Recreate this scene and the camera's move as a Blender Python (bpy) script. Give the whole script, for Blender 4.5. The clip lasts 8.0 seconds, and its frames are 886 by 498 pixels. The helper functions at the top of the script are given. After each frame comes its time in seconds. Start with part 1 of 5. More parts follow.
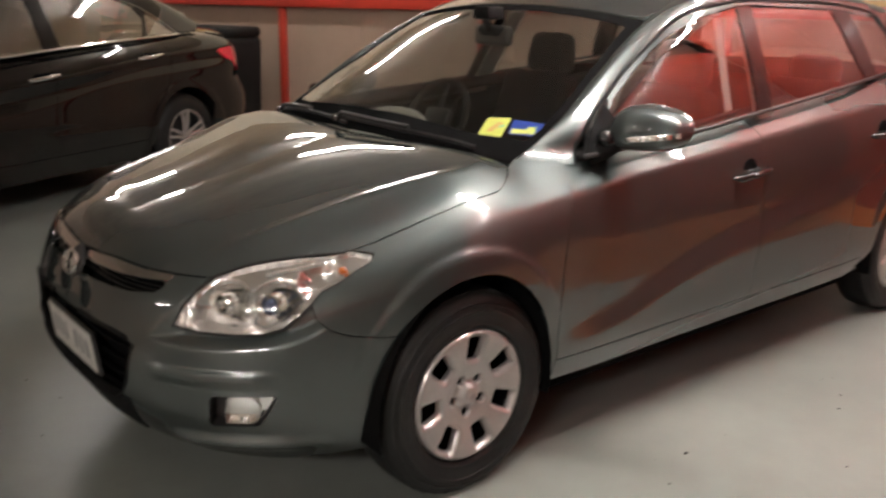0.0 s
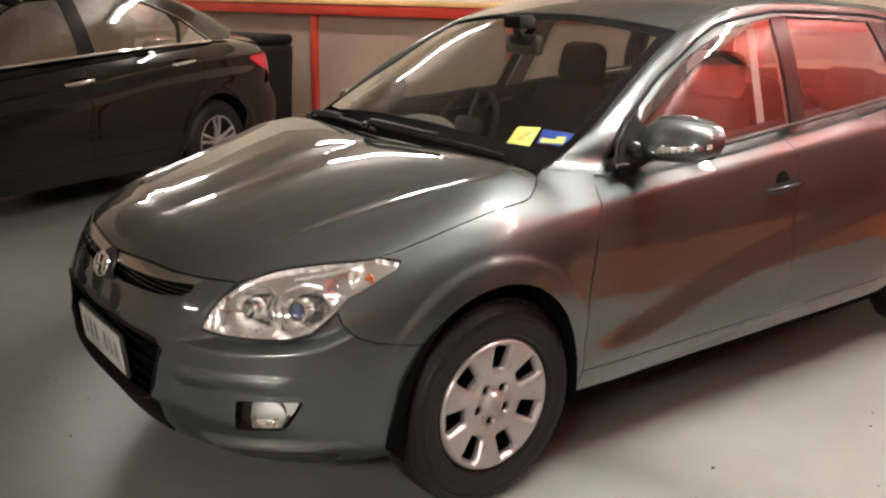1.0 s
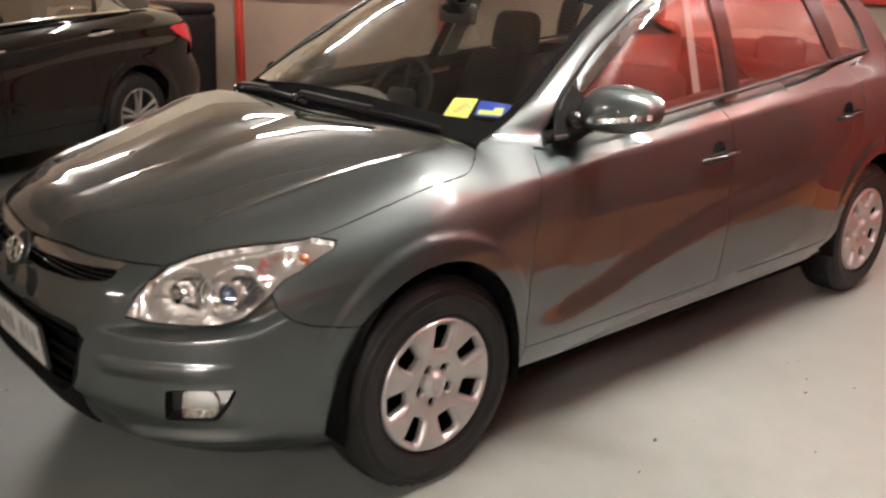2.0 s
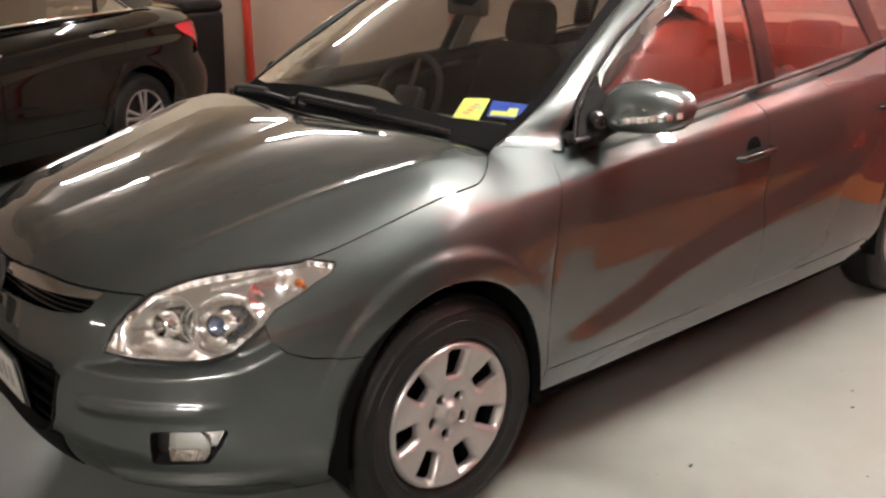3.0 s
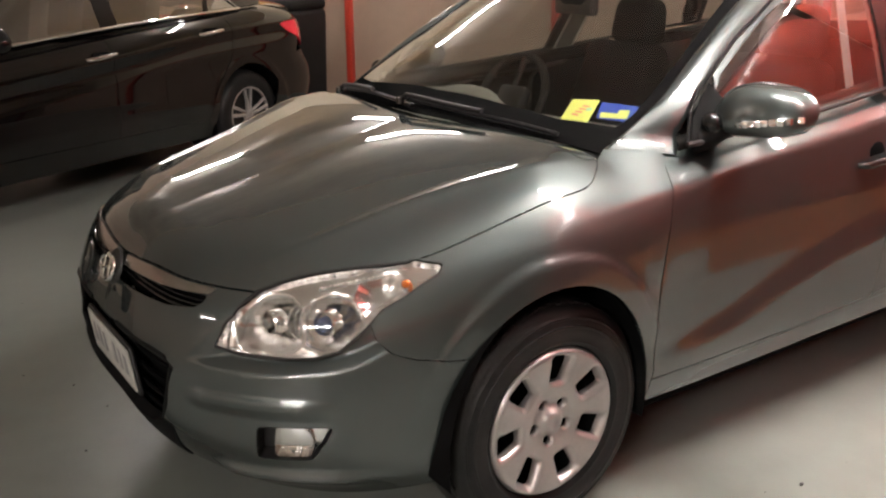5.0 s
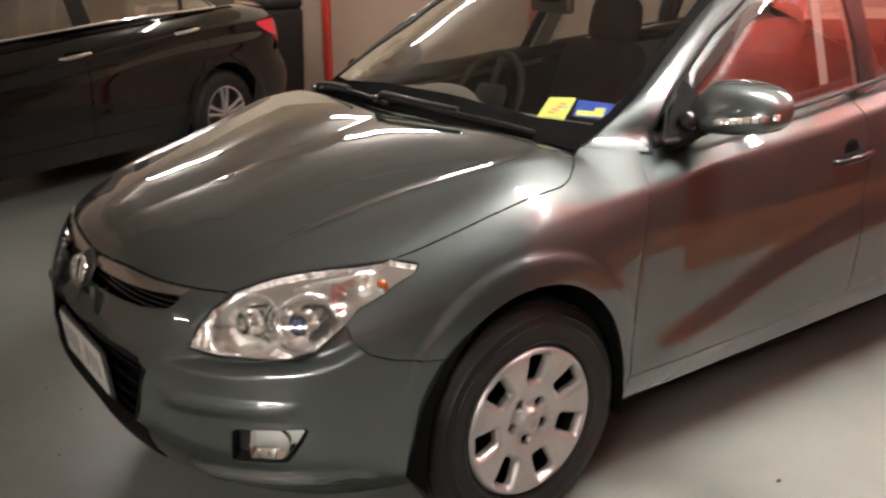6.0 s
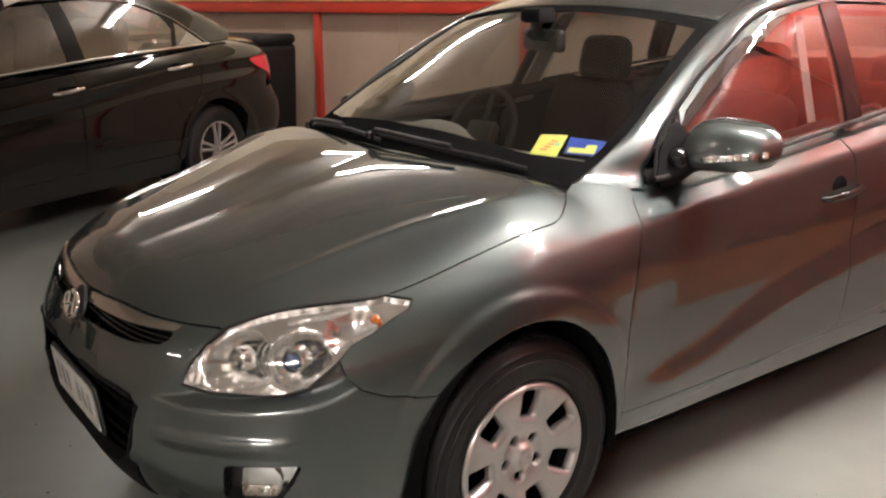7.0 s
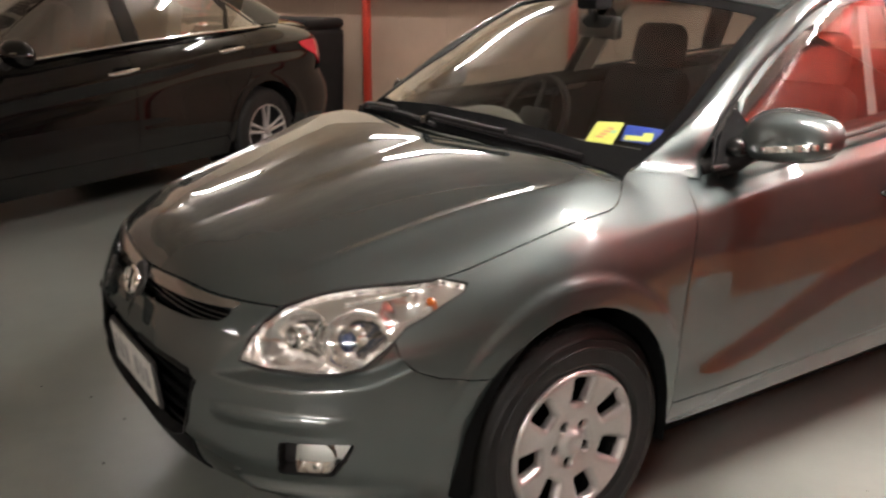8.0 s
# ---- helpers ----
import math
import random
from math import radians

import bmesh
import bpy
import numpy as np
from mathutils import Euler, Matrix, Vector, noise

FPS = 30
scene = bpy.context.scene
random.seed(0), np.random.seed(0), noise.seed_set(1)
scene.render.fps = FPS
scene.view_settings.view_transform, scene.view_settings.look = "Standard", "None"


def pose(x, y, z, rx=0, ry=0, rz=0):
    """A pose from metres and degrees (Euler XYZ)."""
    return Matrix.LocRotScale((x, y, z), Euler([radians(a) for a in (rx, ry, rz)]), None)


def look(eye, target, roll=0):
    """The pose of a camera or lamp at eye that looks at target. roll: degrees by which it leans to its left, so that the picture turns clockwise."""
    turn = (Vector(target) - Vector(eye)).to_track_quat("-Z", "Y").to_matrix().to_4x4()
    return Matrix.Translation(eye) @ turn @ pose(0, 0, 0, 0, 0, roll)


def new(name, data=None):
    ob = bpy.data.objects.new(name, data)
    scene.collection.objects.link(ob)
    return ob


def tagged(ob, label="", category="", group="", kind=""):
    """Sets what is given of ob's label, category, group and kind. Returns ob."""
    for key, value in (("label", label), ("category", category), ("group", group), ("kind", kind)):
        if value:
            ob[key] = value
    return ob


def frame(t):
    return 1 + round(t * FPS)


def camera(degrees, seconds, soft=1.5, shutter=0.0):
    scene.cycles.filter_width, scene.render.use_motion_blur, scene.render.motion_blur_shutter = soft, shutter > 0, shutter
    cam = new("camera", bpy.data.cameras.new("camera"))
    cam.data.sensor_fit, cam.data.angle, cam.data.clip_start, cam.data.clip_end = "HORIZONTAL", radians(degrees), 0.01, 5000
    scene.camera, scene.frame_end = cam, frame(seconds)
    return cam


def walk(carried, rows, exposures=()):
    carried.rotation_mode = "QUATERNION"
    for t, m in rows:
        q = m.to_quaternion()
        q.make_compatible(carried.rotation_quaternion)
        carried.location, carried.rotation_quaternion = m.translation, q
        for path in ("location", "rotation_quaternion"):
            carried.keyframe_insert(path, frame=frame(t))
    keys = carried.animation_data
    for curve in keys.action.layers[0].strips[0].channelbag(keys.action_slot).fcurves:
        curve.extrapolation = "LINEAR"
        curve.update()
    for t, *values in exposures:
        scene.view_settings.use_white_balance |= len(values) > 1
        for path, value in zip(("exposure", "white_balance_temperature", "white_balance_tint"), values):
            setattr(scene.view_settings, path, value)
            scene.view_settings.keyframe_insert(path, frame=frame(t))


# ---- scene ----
EXPOSURES = [(0.0, -0.06), (0.5, 0.17), (1.0, 0.32), (2.0, 0.34), (3.5, 0.28), (4.5, 0.20), (6.0, 0.22), (8.0, 0.22)]

# camera: seconds, place, yaw, pitch and roll in degrees
cam = camera(52.63, 8.0, soft=2.3, shutter=0.5)
PATH = [
    (0.0, -0.673, -2.611, 1.413, -39.46, -15.94, 0.92),
    (0.2, -0.673, -2.616, 1.412, -37.28, -16.50, 1.02),
    (0.5, -0.672, -2.625, 1.410, -36.09, -16.27, 1.21),
    (1.0, -0.671, -2.609, 1.411, -37.63, -15.42, 1.32),
    (1.5, -0.682, -2.571, 1.404, -38.09, -16.03, 1.28),
    (2.0, -0.633, -2.532, 1.401, -42.24, -17.11, 1.53),
    (2.2, -0.589, -2.498, 1.404, -42.66, -15.84, 0.74),
    (3.3, -0.447, -2.343, 1.400, -39.24, -18.48, -1.13),
    (3.5, -0.456, -2.334, 1.421, -37.23, -17.04, -2.01),
    (4.0, -0.505, -2.340, 1.410, -33.45, -15.98, -0.87),
    (4.2, -0.492, -2.333, 1.407, -30.91, -17.30, -0.72),
    (4.5, -0.476, -2.325, 1.404, -33.27, -17.88, -0.43),
    (4.7, -0.474, -2.330, 1.407, -34.83, -17.90, -0.57),
    (5.8, -0.476, -2.329, 1.405, -34.78, -17.90, -0.36),
    (6.0, -0.459, -2.324, 1.401, -36.18, -17.94, -0.44),
    (6.5, -0.462, -2.324, 1.409, -37.66, -17.02, -0.48),
    (7.0, -0.470, -2.326, 1.408, -36.84, -15.76, -0.19),
    (7.5, -0.467, -2.322, 1.405, -36.76, -16.48, -0.38),
    (8.0, -0.508, -2.313, 1.404, -34.25, -16.59, 0.44),
]
def stand(x, y, z, yaw, pitch, roll):
    ahead = Vector((-math.sin(radians(yaw)) * math.cos(radians(pitch)), math.cos(radians(yaw)) * math.cos(radians(pitch)), math.sin(radians(pitch))))
    eye = Vector((x, y, z))
    return look(eye, eye + ahead, roll)
walk(cam, [(t, stand(*p)) for t, *p in PATH], EXPOSURES)

# ---- light: an indoor parking hall lit by ceiling battens ----
world = bpy.data.worlds.new("hall_dusk")
world.use_nodes = True
world.node_tree.nodes["Background"].inputs[0].default_value = (0.02, 0.02, 0.022, 1)
world.node_tree.nodes["Background"].inputs[1].default_value = 0.3
scene.world = world
TUBE_POWER = 290.0
# places of the ceiling battens: along the back wall, towards it
# the last one is unseen, added to brighten reflections in the front bumper
LAMPS = [(-5.6, 4.9), (-2.4, 4.9), (1.91, 1.13), (2.92, 3.25), (1.6, -5.0), (-4.6, -5.2)]


# ---- materials ----
def mat(name, color, rough=0.5, metal=0.0, coat=0.0, vary=0.0, scale=8.0, bump=0.0, bump_scale=60.0, spec=0.5, tint=None, coat_rough=0.03, coat_ior=1.5, bump_depth=0.004, edge=None):
    m = bpy.data.materials.new(name)
    m.use_nodes = True
    nt = m.node_tree
    b = nt.nodes["Principled BSDF"]
    b.inputs["Base Color"].default_value = (*color, 1)
    b.inputs["Roughness"].default_value = rough
    b.inputs["Metallic"].default_value = metal
    b.inputs["Specular IOR Level"].default_value = spec
    b.inputs["Coat Weight"].default_value = coat
    if edge:
        b.inputs["Specular Tint"].default_value = (*edge, 1)
    b.inputs["Coat Roughness"].default_value = coat_rough
    b.inputs["Coat IOR"].default_value = coat_ior
    co = nt.nodes.new("ShaderNodeTexCoord")
    if vary:
        big, fine, mix = nt.nodes.new("ShaderNodeTexNoise"), nt.nodes.new("ShaderNodeTexNoise"), nt.nodes.new("ShaderNodeMixRGB")
        big.inputs["Scale"].default_value, fine.inputs["Scale"].default_value = scale, scale * 11
        big.inputs["Detail"].default_value = fine.inputs["Detail"].default_value = 6
        add = nt.nodes.new("ShaderNodeMath")
        add.operation = "MULTIPLY_ADD"
        add.inputs[1].default_value = 0.35
        nt.links.new(co.outputs["Object"], big.inputs["Vector"])
        nt.links.new(co.outputs["Object"], fine.inputs["Vector"])
        nt.links.new(fine.outputs["Fac"], add.inputs[0])
        nt.links.new(big.outputs["Fac"], add.inputs[2])
        ramp = nt.nodes.new("ShaderNodeMapRange")
        ramp.inputs[1].default_value, ramp.inputs[2].default_value = 0.45, 0.9
        nt.links.new(add.outputs[0], ramp.inputs[0])
        nt.links.new(ramp.outputs[0], mix.inputs[0])
        lo = [c * (1 - vary) for c in color]
        hi = tint or [min(1, c * (1 + vary * .6)) for c in color]
        mix.inputs[1].default_value, mix.inputs[2].default_value = (*lo, 1), (*hi, 1)
        nt.links.new(mix.outputs[0], b.inputs["Base Color"])
        rr = nt.nodes.new("ShaderNodeMapRange")
        rr.inputs[3].default_value, rr.inputs[4].default_value = max(0.02, rough - .08), min(1, rough + .08)
        nt.links.new(fine.outputs["Fac"], rr.inputs[0])
        nt.links.new(rr.outputs[0], b.inputs["Roughness"])
    if bump:
        n, bp = nt.nodes.new("ShaderNodeTexNoise"), nt.nodes.new("ShaderNodeBump")
        n.inputs["Scale"].default_value, n.inputs["Detail"].default_value = bump_scale, 5
        bp.inputs["Strength"].default_value, bp.inputs["Distance"].default_value = bump, bump_depth
        nt.links.new(co.outputs["Object"], n.inputs["Vector"])
        nt.links.new(n.outputs["Fac"], bp.inputs["Height"])
        nt.links.new(bp.outputs[0], b.inputs["Normal"])
    return m


def glow(name, color, strength):
    m = bpy.data.materials.new(name)
    m.use_nodes = True
    b = m.node_tree.nodes["Principled BSDF"]
    b.inputs["Base Color"].default_value = (*color, 1)
    b.inputs["Emission Color"].default_value = (*color, 1)
    b.inputs["Emission Strength"].default_value = strength
    return m


def glass(name, color, mirror=0.08):
    """Thin sheet glass: see-through with its tint, and a gloss that rises towards grazing view."""
    m = bpy.data.materials.new(name)
    m.use_nodes = True
    nt = m.node_tree
    nt.nodes.remove(nt.nodes["Principled BSDF"])
    out = nt.nodes["Material Output"]
    tr, gl, mx, lw, pw, mr = (nt.nodes.new("ShaderNode" + k) for k in ("BsdfTransparent", "BsdfGlossy", "MixShader", "LayerWeight", "Math", "MapRange"))
    tr.inputs[0].default_value = (*color, 1)
    gl.inputs["Roughness"].default_value = 0.0
    lw.inputs[0].default_value = 0.5
    pw.operation, pw.inputs[1].default_value = "POWER", 4.0
    mr.inputs[3].default_value, mr.inputs[4].default_value = mirror, 1.0
    nt.links.new(lw.outputs["Facing"], pw.inputs[0])
    nt.links.new(pw.outputs[0], mr.inputs[0])
    nt.links.new(mr.outputs[0], mx.inputs[0])
    nt.links.new(tr.outputs[0], mx.inputs[1])
    nt.links.new(gl.outputs[0], mx.inputs[2])
    nt.links.new(mx.outputs[0], out.inputs[0])
    return m


PAINT = mat("grey_green_metallic", (0.074, 0.089, 0.087), 0.44, 0.82, 1.0, coat_ior=1.9, coat_rough=.02, edge=(.05, .06, .06))
BLACK_PAINT = mat("black_paint", (0.004, 0.0035, 0.0035), 0.6, 0.0, 1.0, spec=0.0, coat_ior=1.50)
RUBBER = mat("tyre_rubber", (0.013, 0.0125, 0.0125), 0.45, vary=.3, scale=20, bump=.2, spec=.24)
SILVER = mat("silver_hubcap", (0.47, 0.44, 0.425), 0.32, 0.7, 0.4, vary=.12, scale=14)
SATIN_CHROME = mat("satin_chrome", (0.60, 0.585, 0.57), 0.16, 1.0)
CHROME = mat("chrome", (0.85, 0.84, 0.82), 0.06, 1.0)
BLACK_PLASTIC = mat("black_plastic", (0.016, 0.015, 0.015), 0.45, vary=.3, scale=30, bump=.15, bump_scale=400)
GLOSS_BLACK = mat("gloss_black", (0.010, 0.010, 0.010), 0.12)
DARK_CABIN = mat("cabin_cloth", (0.019, 0.017, 0.016), 0.95, vary=.08, scale=5, spec=.1)
DASH = mat("dash_vinyl", (0.125, 0.116, 0.10), 0.55, vary=.2, scale=25, bump=.25, bump_scale=600)
# near-black, no gloss: shade of hollows put into the colour; also the screen's print
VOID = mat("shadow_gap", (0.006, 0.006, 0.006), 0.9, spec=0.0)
SCREEN_GLASS = glass("windscreen_glass", (0.84, 0.87, 0.83), 0.07)
SIDE_GLASS = glass("tinted_side_glass", (0.80, 0.82, 0.80), 0.24)
LAMP_GLASS = glass("lamp_lens", (0.95, 0.95, 0.95), 0.06)
REFLECTOR = mat("lamp_reflector", (0.98, 0.97, 0.96), 0.22, 1.0)
AMBER = mat("amber_plastic", (0.50, 0.12, 0.02), 0.2)
RED_LENS = mat("red_lens", (0.75, 0.025, 0.05), 0.12, coat=1.0)
YELLOW = mat("yellow_sticker", (0.74, 0.77, 0.20), 0.4)
BLUE = mat("blue_sticker", (0.02, 0.06, 0.36), 0.4)
PINK = mat("pink_print", (0.75, 0.25, 0.18), 0.5)
WHITE_PLASTIC = mat("white_plate", (0.55, 0.53, 0.49), 0.35, vary=.25, scale=30)
FLOOR = mat("painted_concrete", (0.225, 0.236, 0.212), 0.36, vary=.24, scale=.7, bump=.03, bump_scale=60)
BEIGE = mat("beige_board", (0.33, 0.235, 0.175), 0.6, vary=.12, scale=1.3, bump=.05)
RED_STEEL = mat("red_steel", (0.40, 0.036, 0.020), 0.35, coat=.3, vary=.15, scale=3)
WOOD_TOP = mat("pale_wood_shelf", (0.66, 0.42, 0.17), 0.45, vary=.2, scale=3)
CREAM = mat("cream_wall", (0.62, 0.55, 0.43), 0.7, vary=.1, scale=1.2, bump=.05)
CEIL = mat("pale_ceiling", (0.74, 0.69, 0.62), 0.8, vary=.2, scale=1.0)
GREY_WALL = mat("brown_grey_wall", (0.58, 0.48, 0.40), 0.75, vary=.15, scale=.8, bump=.05)
TUBE = glow("fluorescent_tube", (1.0, 0.94, 0.91), TUBE_POWER)
# added fill light at reduced strength, for the unseen front-left batten
DIM_TUBE = glow("dim_fill_tube", (1.0, 0.94, 0.91), TUBE_POWER * .32)
# lower strength for the back-wall battens, to balance their sheen on the bonnet
WEAK_TUBE = glow("weaker_fluorescent_tube", (1.0, 0.94, 0.91), TUBE_POWER * .62)
LAMP_BODY = mat("white_enamel", (0.78, 0.77, 0.74), 0.35)
MIRROR_CHROME = mat("lamp_chrome", (0.95, 0.94, 0.92), 0.08, 0.92)
BLUE_GLASS = mat("projector_glass", (0.10, 0.13, 0.22), 0.05, coat=1.0)
INK = mat("dark_ink", (0.24, 0.23, 0.23), 0.5)
MINT = mat("mint_print", (0.35, 0.65, 0.45), 0.5)
HEADLINER = mat("headliner_cloth", (0.30, 0.28, 0.25), 0.9, vary=.1, scale=30)
BROWN_BOARD = mat("dark_brown_board", (0.085, 0.045, 0.035), 0.6, vary=.2, scale=1.5)
BELT = mat("belt_webbing", (0.36, 0.33, 0.31), 0.8)
RED_WALL = mat("red_wall_paint", (0.29, 0.030, 0.014), 0.42, coat=.2, vary=.12, scale=.8, bump=.04)
ORANGE_BAND = mat("orange_board", (0.60, 0.17, 0.05), 0.5, vary=.12, scale=1.5)
BIN_PLASTIC = mat("bin_plastic", (0.007, 0.006, 0.006), 0.7, vary=.3, scale=10, spec=.25)

FRIT = mat("black_glass_print", (0.009, 0.009, 0.009), 0.85, vary=.2, scale=20, spec=.04)
SATIN_BLACK = mat("satin_black", (0.007, 0.007, 0.007), 0.7, vary=.2, scale=30, spec=.12)
SEDAN_GLASS = glass("clear_side_glass", (0.80, 0.81, 0.79), 0.46)


# ---- mesh tools ----
def obj(name, verts, faces, material, parent=None, label="", smooth=True):
    me = bpy.data.meshes.new(name)
    me.from_pydata([tuple(map(float, v)) for v in verts], [], [tuple(map(int, f)) for f in faces])
    if smooth:
        me.polygons.foreach_set("use_smooth", [True] * len(me.polygons))
    me.materials.append(material)
    me.update()
    ob = new(name, me)
    if parent:
        ob.parent = parent
    if label:
        ob["label"] = label
    return ob


def part(name, bm, material, parent=None, label="", smooth=True, angle=40):
    me = bpy.data.meshes.new(name)
    bmesh.ops.recalc_face_normals(bm, faces=bm.faces)
    for e in bm.edges:
        e.smooth = len(e.link_faces) == 2 and e.calc_face_angle(0) < radians(angle)
    for f in bm.faces:
        f.smooth = smooth
    bm.to_mesh(me)
    bm.free()
    me.materials.append(material)
    ob = new(name, me)
    if parent:
        ob.parent = parent
    if label:
        ob["label"] = label
    return ob


def box_bm(size, at=(0, 0, 0), bevel=0.0, turn=None, segments=2, bm=None):
    bm = bm or bmesh.new()
    made = bmesh.ops.create_cube(bm, size=1.0)["verts"]
    bmesh.ops.scale(bm, vec=size, verts=made)
    if bevel:
        edges = list({e for v in made for e in v.link_edges})
        made = list({v for f in bmesh.ops.bevel(bm, geom=edges, offset=bevel, segments=segments, affect="EDGES", profile=0.5)["faces"] for v in f.verts} | {v for v in made if v.is_valid})
    m = Matrix.Translation(at)
    if turn:
        m = m @ turn
    bmesh.ops.transform(bm, matrix=m, verts=[v for v in made if v.is_valid])
    return bm


def lathe(profile, n=48, axis="y"):
    """A body of revolution from (radius, along) pairs; closed where the radius is 0."""
    bm = bmesh.new()
    rings = []
    for r, a in profile:
        ring = []
        for k in range(n if r > 1e-6 else 1):
            t = 2 * math.pi * k / n
            p = (r * math.cos(t), a, r * math.sin(t)) if axis == "y" else (r * math.cos(t), r * math.sin(t), a)
            ring.append(bm.verts.new(p))
        rings.append(ring)
    for a, b in zip(rings, rings[1:]):
        for k in range(n):
            q = [a[k % len(a)], a[(k + 1) % len(a)], b[(k + 1) % len(b)], b[k % len(b)]]
            q = list(dict.fromkeys(q))
            if len(q) > 2:
                bm.faces.new(q)
    return bm


def tube_bm(points, radius, n=10, bm=None, closed=False):
    """A round bar along a line of points; radius may be a list."""
    bm = bm or bmesh.new()
    pts = [Vector(p) for p in points]
    rad = radius if isinstance(radius, (list, tuple)) else [radius] * len(pts)
    rings, up = [], Vector((0.13, 0.21, 0.97))
    for i, p in enumerate(pts):
        a, b = (pts[i - 1] if i or closed else p), (pts[(i + 1) % len(pts)] if i + 1 < len(pts) or closed else p)
        d = (b - a).normalized()
        s = d.cross(up).normalized()
        t = s.cross(d)
        rings.append([bm.verts.new(p + (s * math.cos(2 * math.pi * k / n) + t * math.sin(2 * math.pi * k / n)) * rad[i]) for k in range(n)])
    pairs = list(zip(rings, rings[1:])) + ([(rings[-1], rings[0])] if closed else [])
    for a, b in pairs:
        for k in range(n):
            bm.faces.new((a[k], a[(k + 1) % n], b[(k + 1) % n], b[k]))
    if not closed:
        bm.faces.new(rings[0])
        bm.faces.new(rings[-1])
    return bm


def spl(x, xs, ys):
    """A smooth line through a few stations."""
    xs, ys = np.asarray(xs, float), np.asarray(ys, float)
    h = np.diff(xs)
    d = np.diff(ys) / h
    m = np.concatenate([[d[0]], (d[:-1] * h[1:] + d[1:] * h[:-1]) / (h[1:] + h[:-1]), [d[-1]]])
    x = np.clip(x, xs[0], xs[-1])
    i = np.clip(np.searchsorted(xs, x) - 1, 0, len(h) - 1)
    t = (x - xs[i]) / h[i]
    return ((2 * t**3 - 3 * t**2 + 1) * ys[i] + (t**3 - 2 * t**2 + t) * h[i] * m[i]
            + (3 * t**2 - 2 * t**3) * ys[i + 1] + (t**3 - t**2) * h[i] * m[i + 1])


def smax(a, b, k):
    h = np.maximum(k - np.abs(a - b), 0) / k
    return np.maximum(a, b) + h * h * k / 4


def inside(px, py, poly):
    n, hit = len(poly), np.zeros(px.shape, bool)
    for i in range(n):
        (x0, y0), (x1, y1) = poly[i], poly[(i + 1) % n]
        if y0 == y1:
            continue
        hit ^= ((y0 > py) != (y1 > py)) & (px < (x1 - x0) * (py - y0) / (y1 - y0) + x0)
    return hit


def rounded(poly, r=0.01, n=3):
    """The outline with its corners cut round."""
    out, m = [], len(poly)
    for i in range(m):
        a, p, b = (np.array(poly[j % m], float) for j in (i - 1, i, i + 1))
        la, lb = np.linalg.norm(a - p), np.linalg.norm(b - p)
        k = min(r, .45 * la, .45 * lb)
        s, e = p + (a - p) * k / max(la, 1e-9), p + (b - p) * k / max(lb, 1e-9)
        for j in range(n + 1):
            t = j / n
            out.append(tuple((1 - t) ** 2 * s + 2 * t * (1 - t) * p + t * t * e))
    return out


def curve(points, n=8, closed=False):
    """A smooth 2D line through points (Catmull-Rom)."""
    pts, out = [np.array(p, float) for p in points], []
    m = len(pts)
    for i in range(m if closed else m - 1):
        if closed:
            p0, p1, p2, p3 = (pts[(i + j) % m] for j in (-1, 0, 1, 2))
        else:
            p0, p1, p2, p3 = pts[max(i - 1, 0)], pts[i], pts[i + 1], pts[min(i + 2, m - 1)]
        for j in range(n):
            t = j / n
            out.append(tuple(.5 * (2 * p1 + (p2 - p0) * t + (2 * p0 - 5 * p1 + 4 * p2 - p3) * t**2 + (3 * p1 - p0 - 3 * p2 + p3) * t**3)))
    if not closed:
        out.append(tuple(pts[-1]))
    return out


def sheet(poly, holes=(), cell=0.012, gap=0.0):
    """A fine grid cut to an outline with holes, in two dimensions: points, quads, edge flags."""
    poly = [tuple(p) for p in poly]
    xs, ys = [p[0] for p in poly], [p[1] for p in poly]
    nx, ny = max(2, int(np.ceil((max(xs) - min(xs)) / cell))), max(2, int(np.ceil((max(ys) - min(ys)) / cell)))
    gx, gy = np.linspace(min(xs), max(xs), nx + 1), np.linspace(min(ys), max(ys), ny + 1)
    cx, cy = np.meshgrid((gx[:-1] + gx[1:]) / 2, (gy[:-1] + gy[1:]) / 2, indexing="ij")
    keep = inside(cx, cy, poly)
    for h in holes:
        keep &= ~inside(cx, cy, h)
    idx = np.arange((nx + 1) * (ny + 1)).reshape(nx + 1, ny + 1)
    quads = np.stack([idx[:-1, :-1], idx[1:, :-1], idx[1:, 1:], idx[:-1, 1:]], -1)[keep]
    px, py = np.meshgrid(gx, gy, indexing="ij")
    pts = np.stack([px.ravel(), py.ravel()], -1)
    count, mid = np.zeros(len(pts)), np.zeros((len(pts), 2))
    centre = np.stack([cx[keep], cy[keep]], -1)
    for k in range(4):
        np.add.at(count, quads[:, k], 1)
        np.add.at(mid, quads[:, k], centre)
    edge = (count > 0) & (count < 4)
    e = pts[edge]
    best, near = np.full(len(e), 9e9), e.copy()
    for loop in (poly, *holes):
        for i in range(len(loop)):
            a, b = np.array(loop[i]), np.array(loop[(i + 1) % len(loop)])
            ab = b - a
            t = np.clip(((e - a) @ ab) / max(ab @ ab, 1e-12), 0, 1)
            q = a + t[:, None] * ab
            d = np.linalg.norm(q - e, axis=1)
            near[d < best] = q[d < best]
            best = np.minimum(best, d)
    if gap:
        to = mid[edge] / count[edge][:, None] - near
        near = near + gap * to / np.maximum(np.linalg.norm(to, axis=1), 1e-9)[:, None]
    pts[edge] = near
    used = np.flatnonzero(count > 0)
    remap = np.full(len(pts), -1)
    remap[used] = np.arange(len(used))
    return pts[used], remap[quads], edge[used]


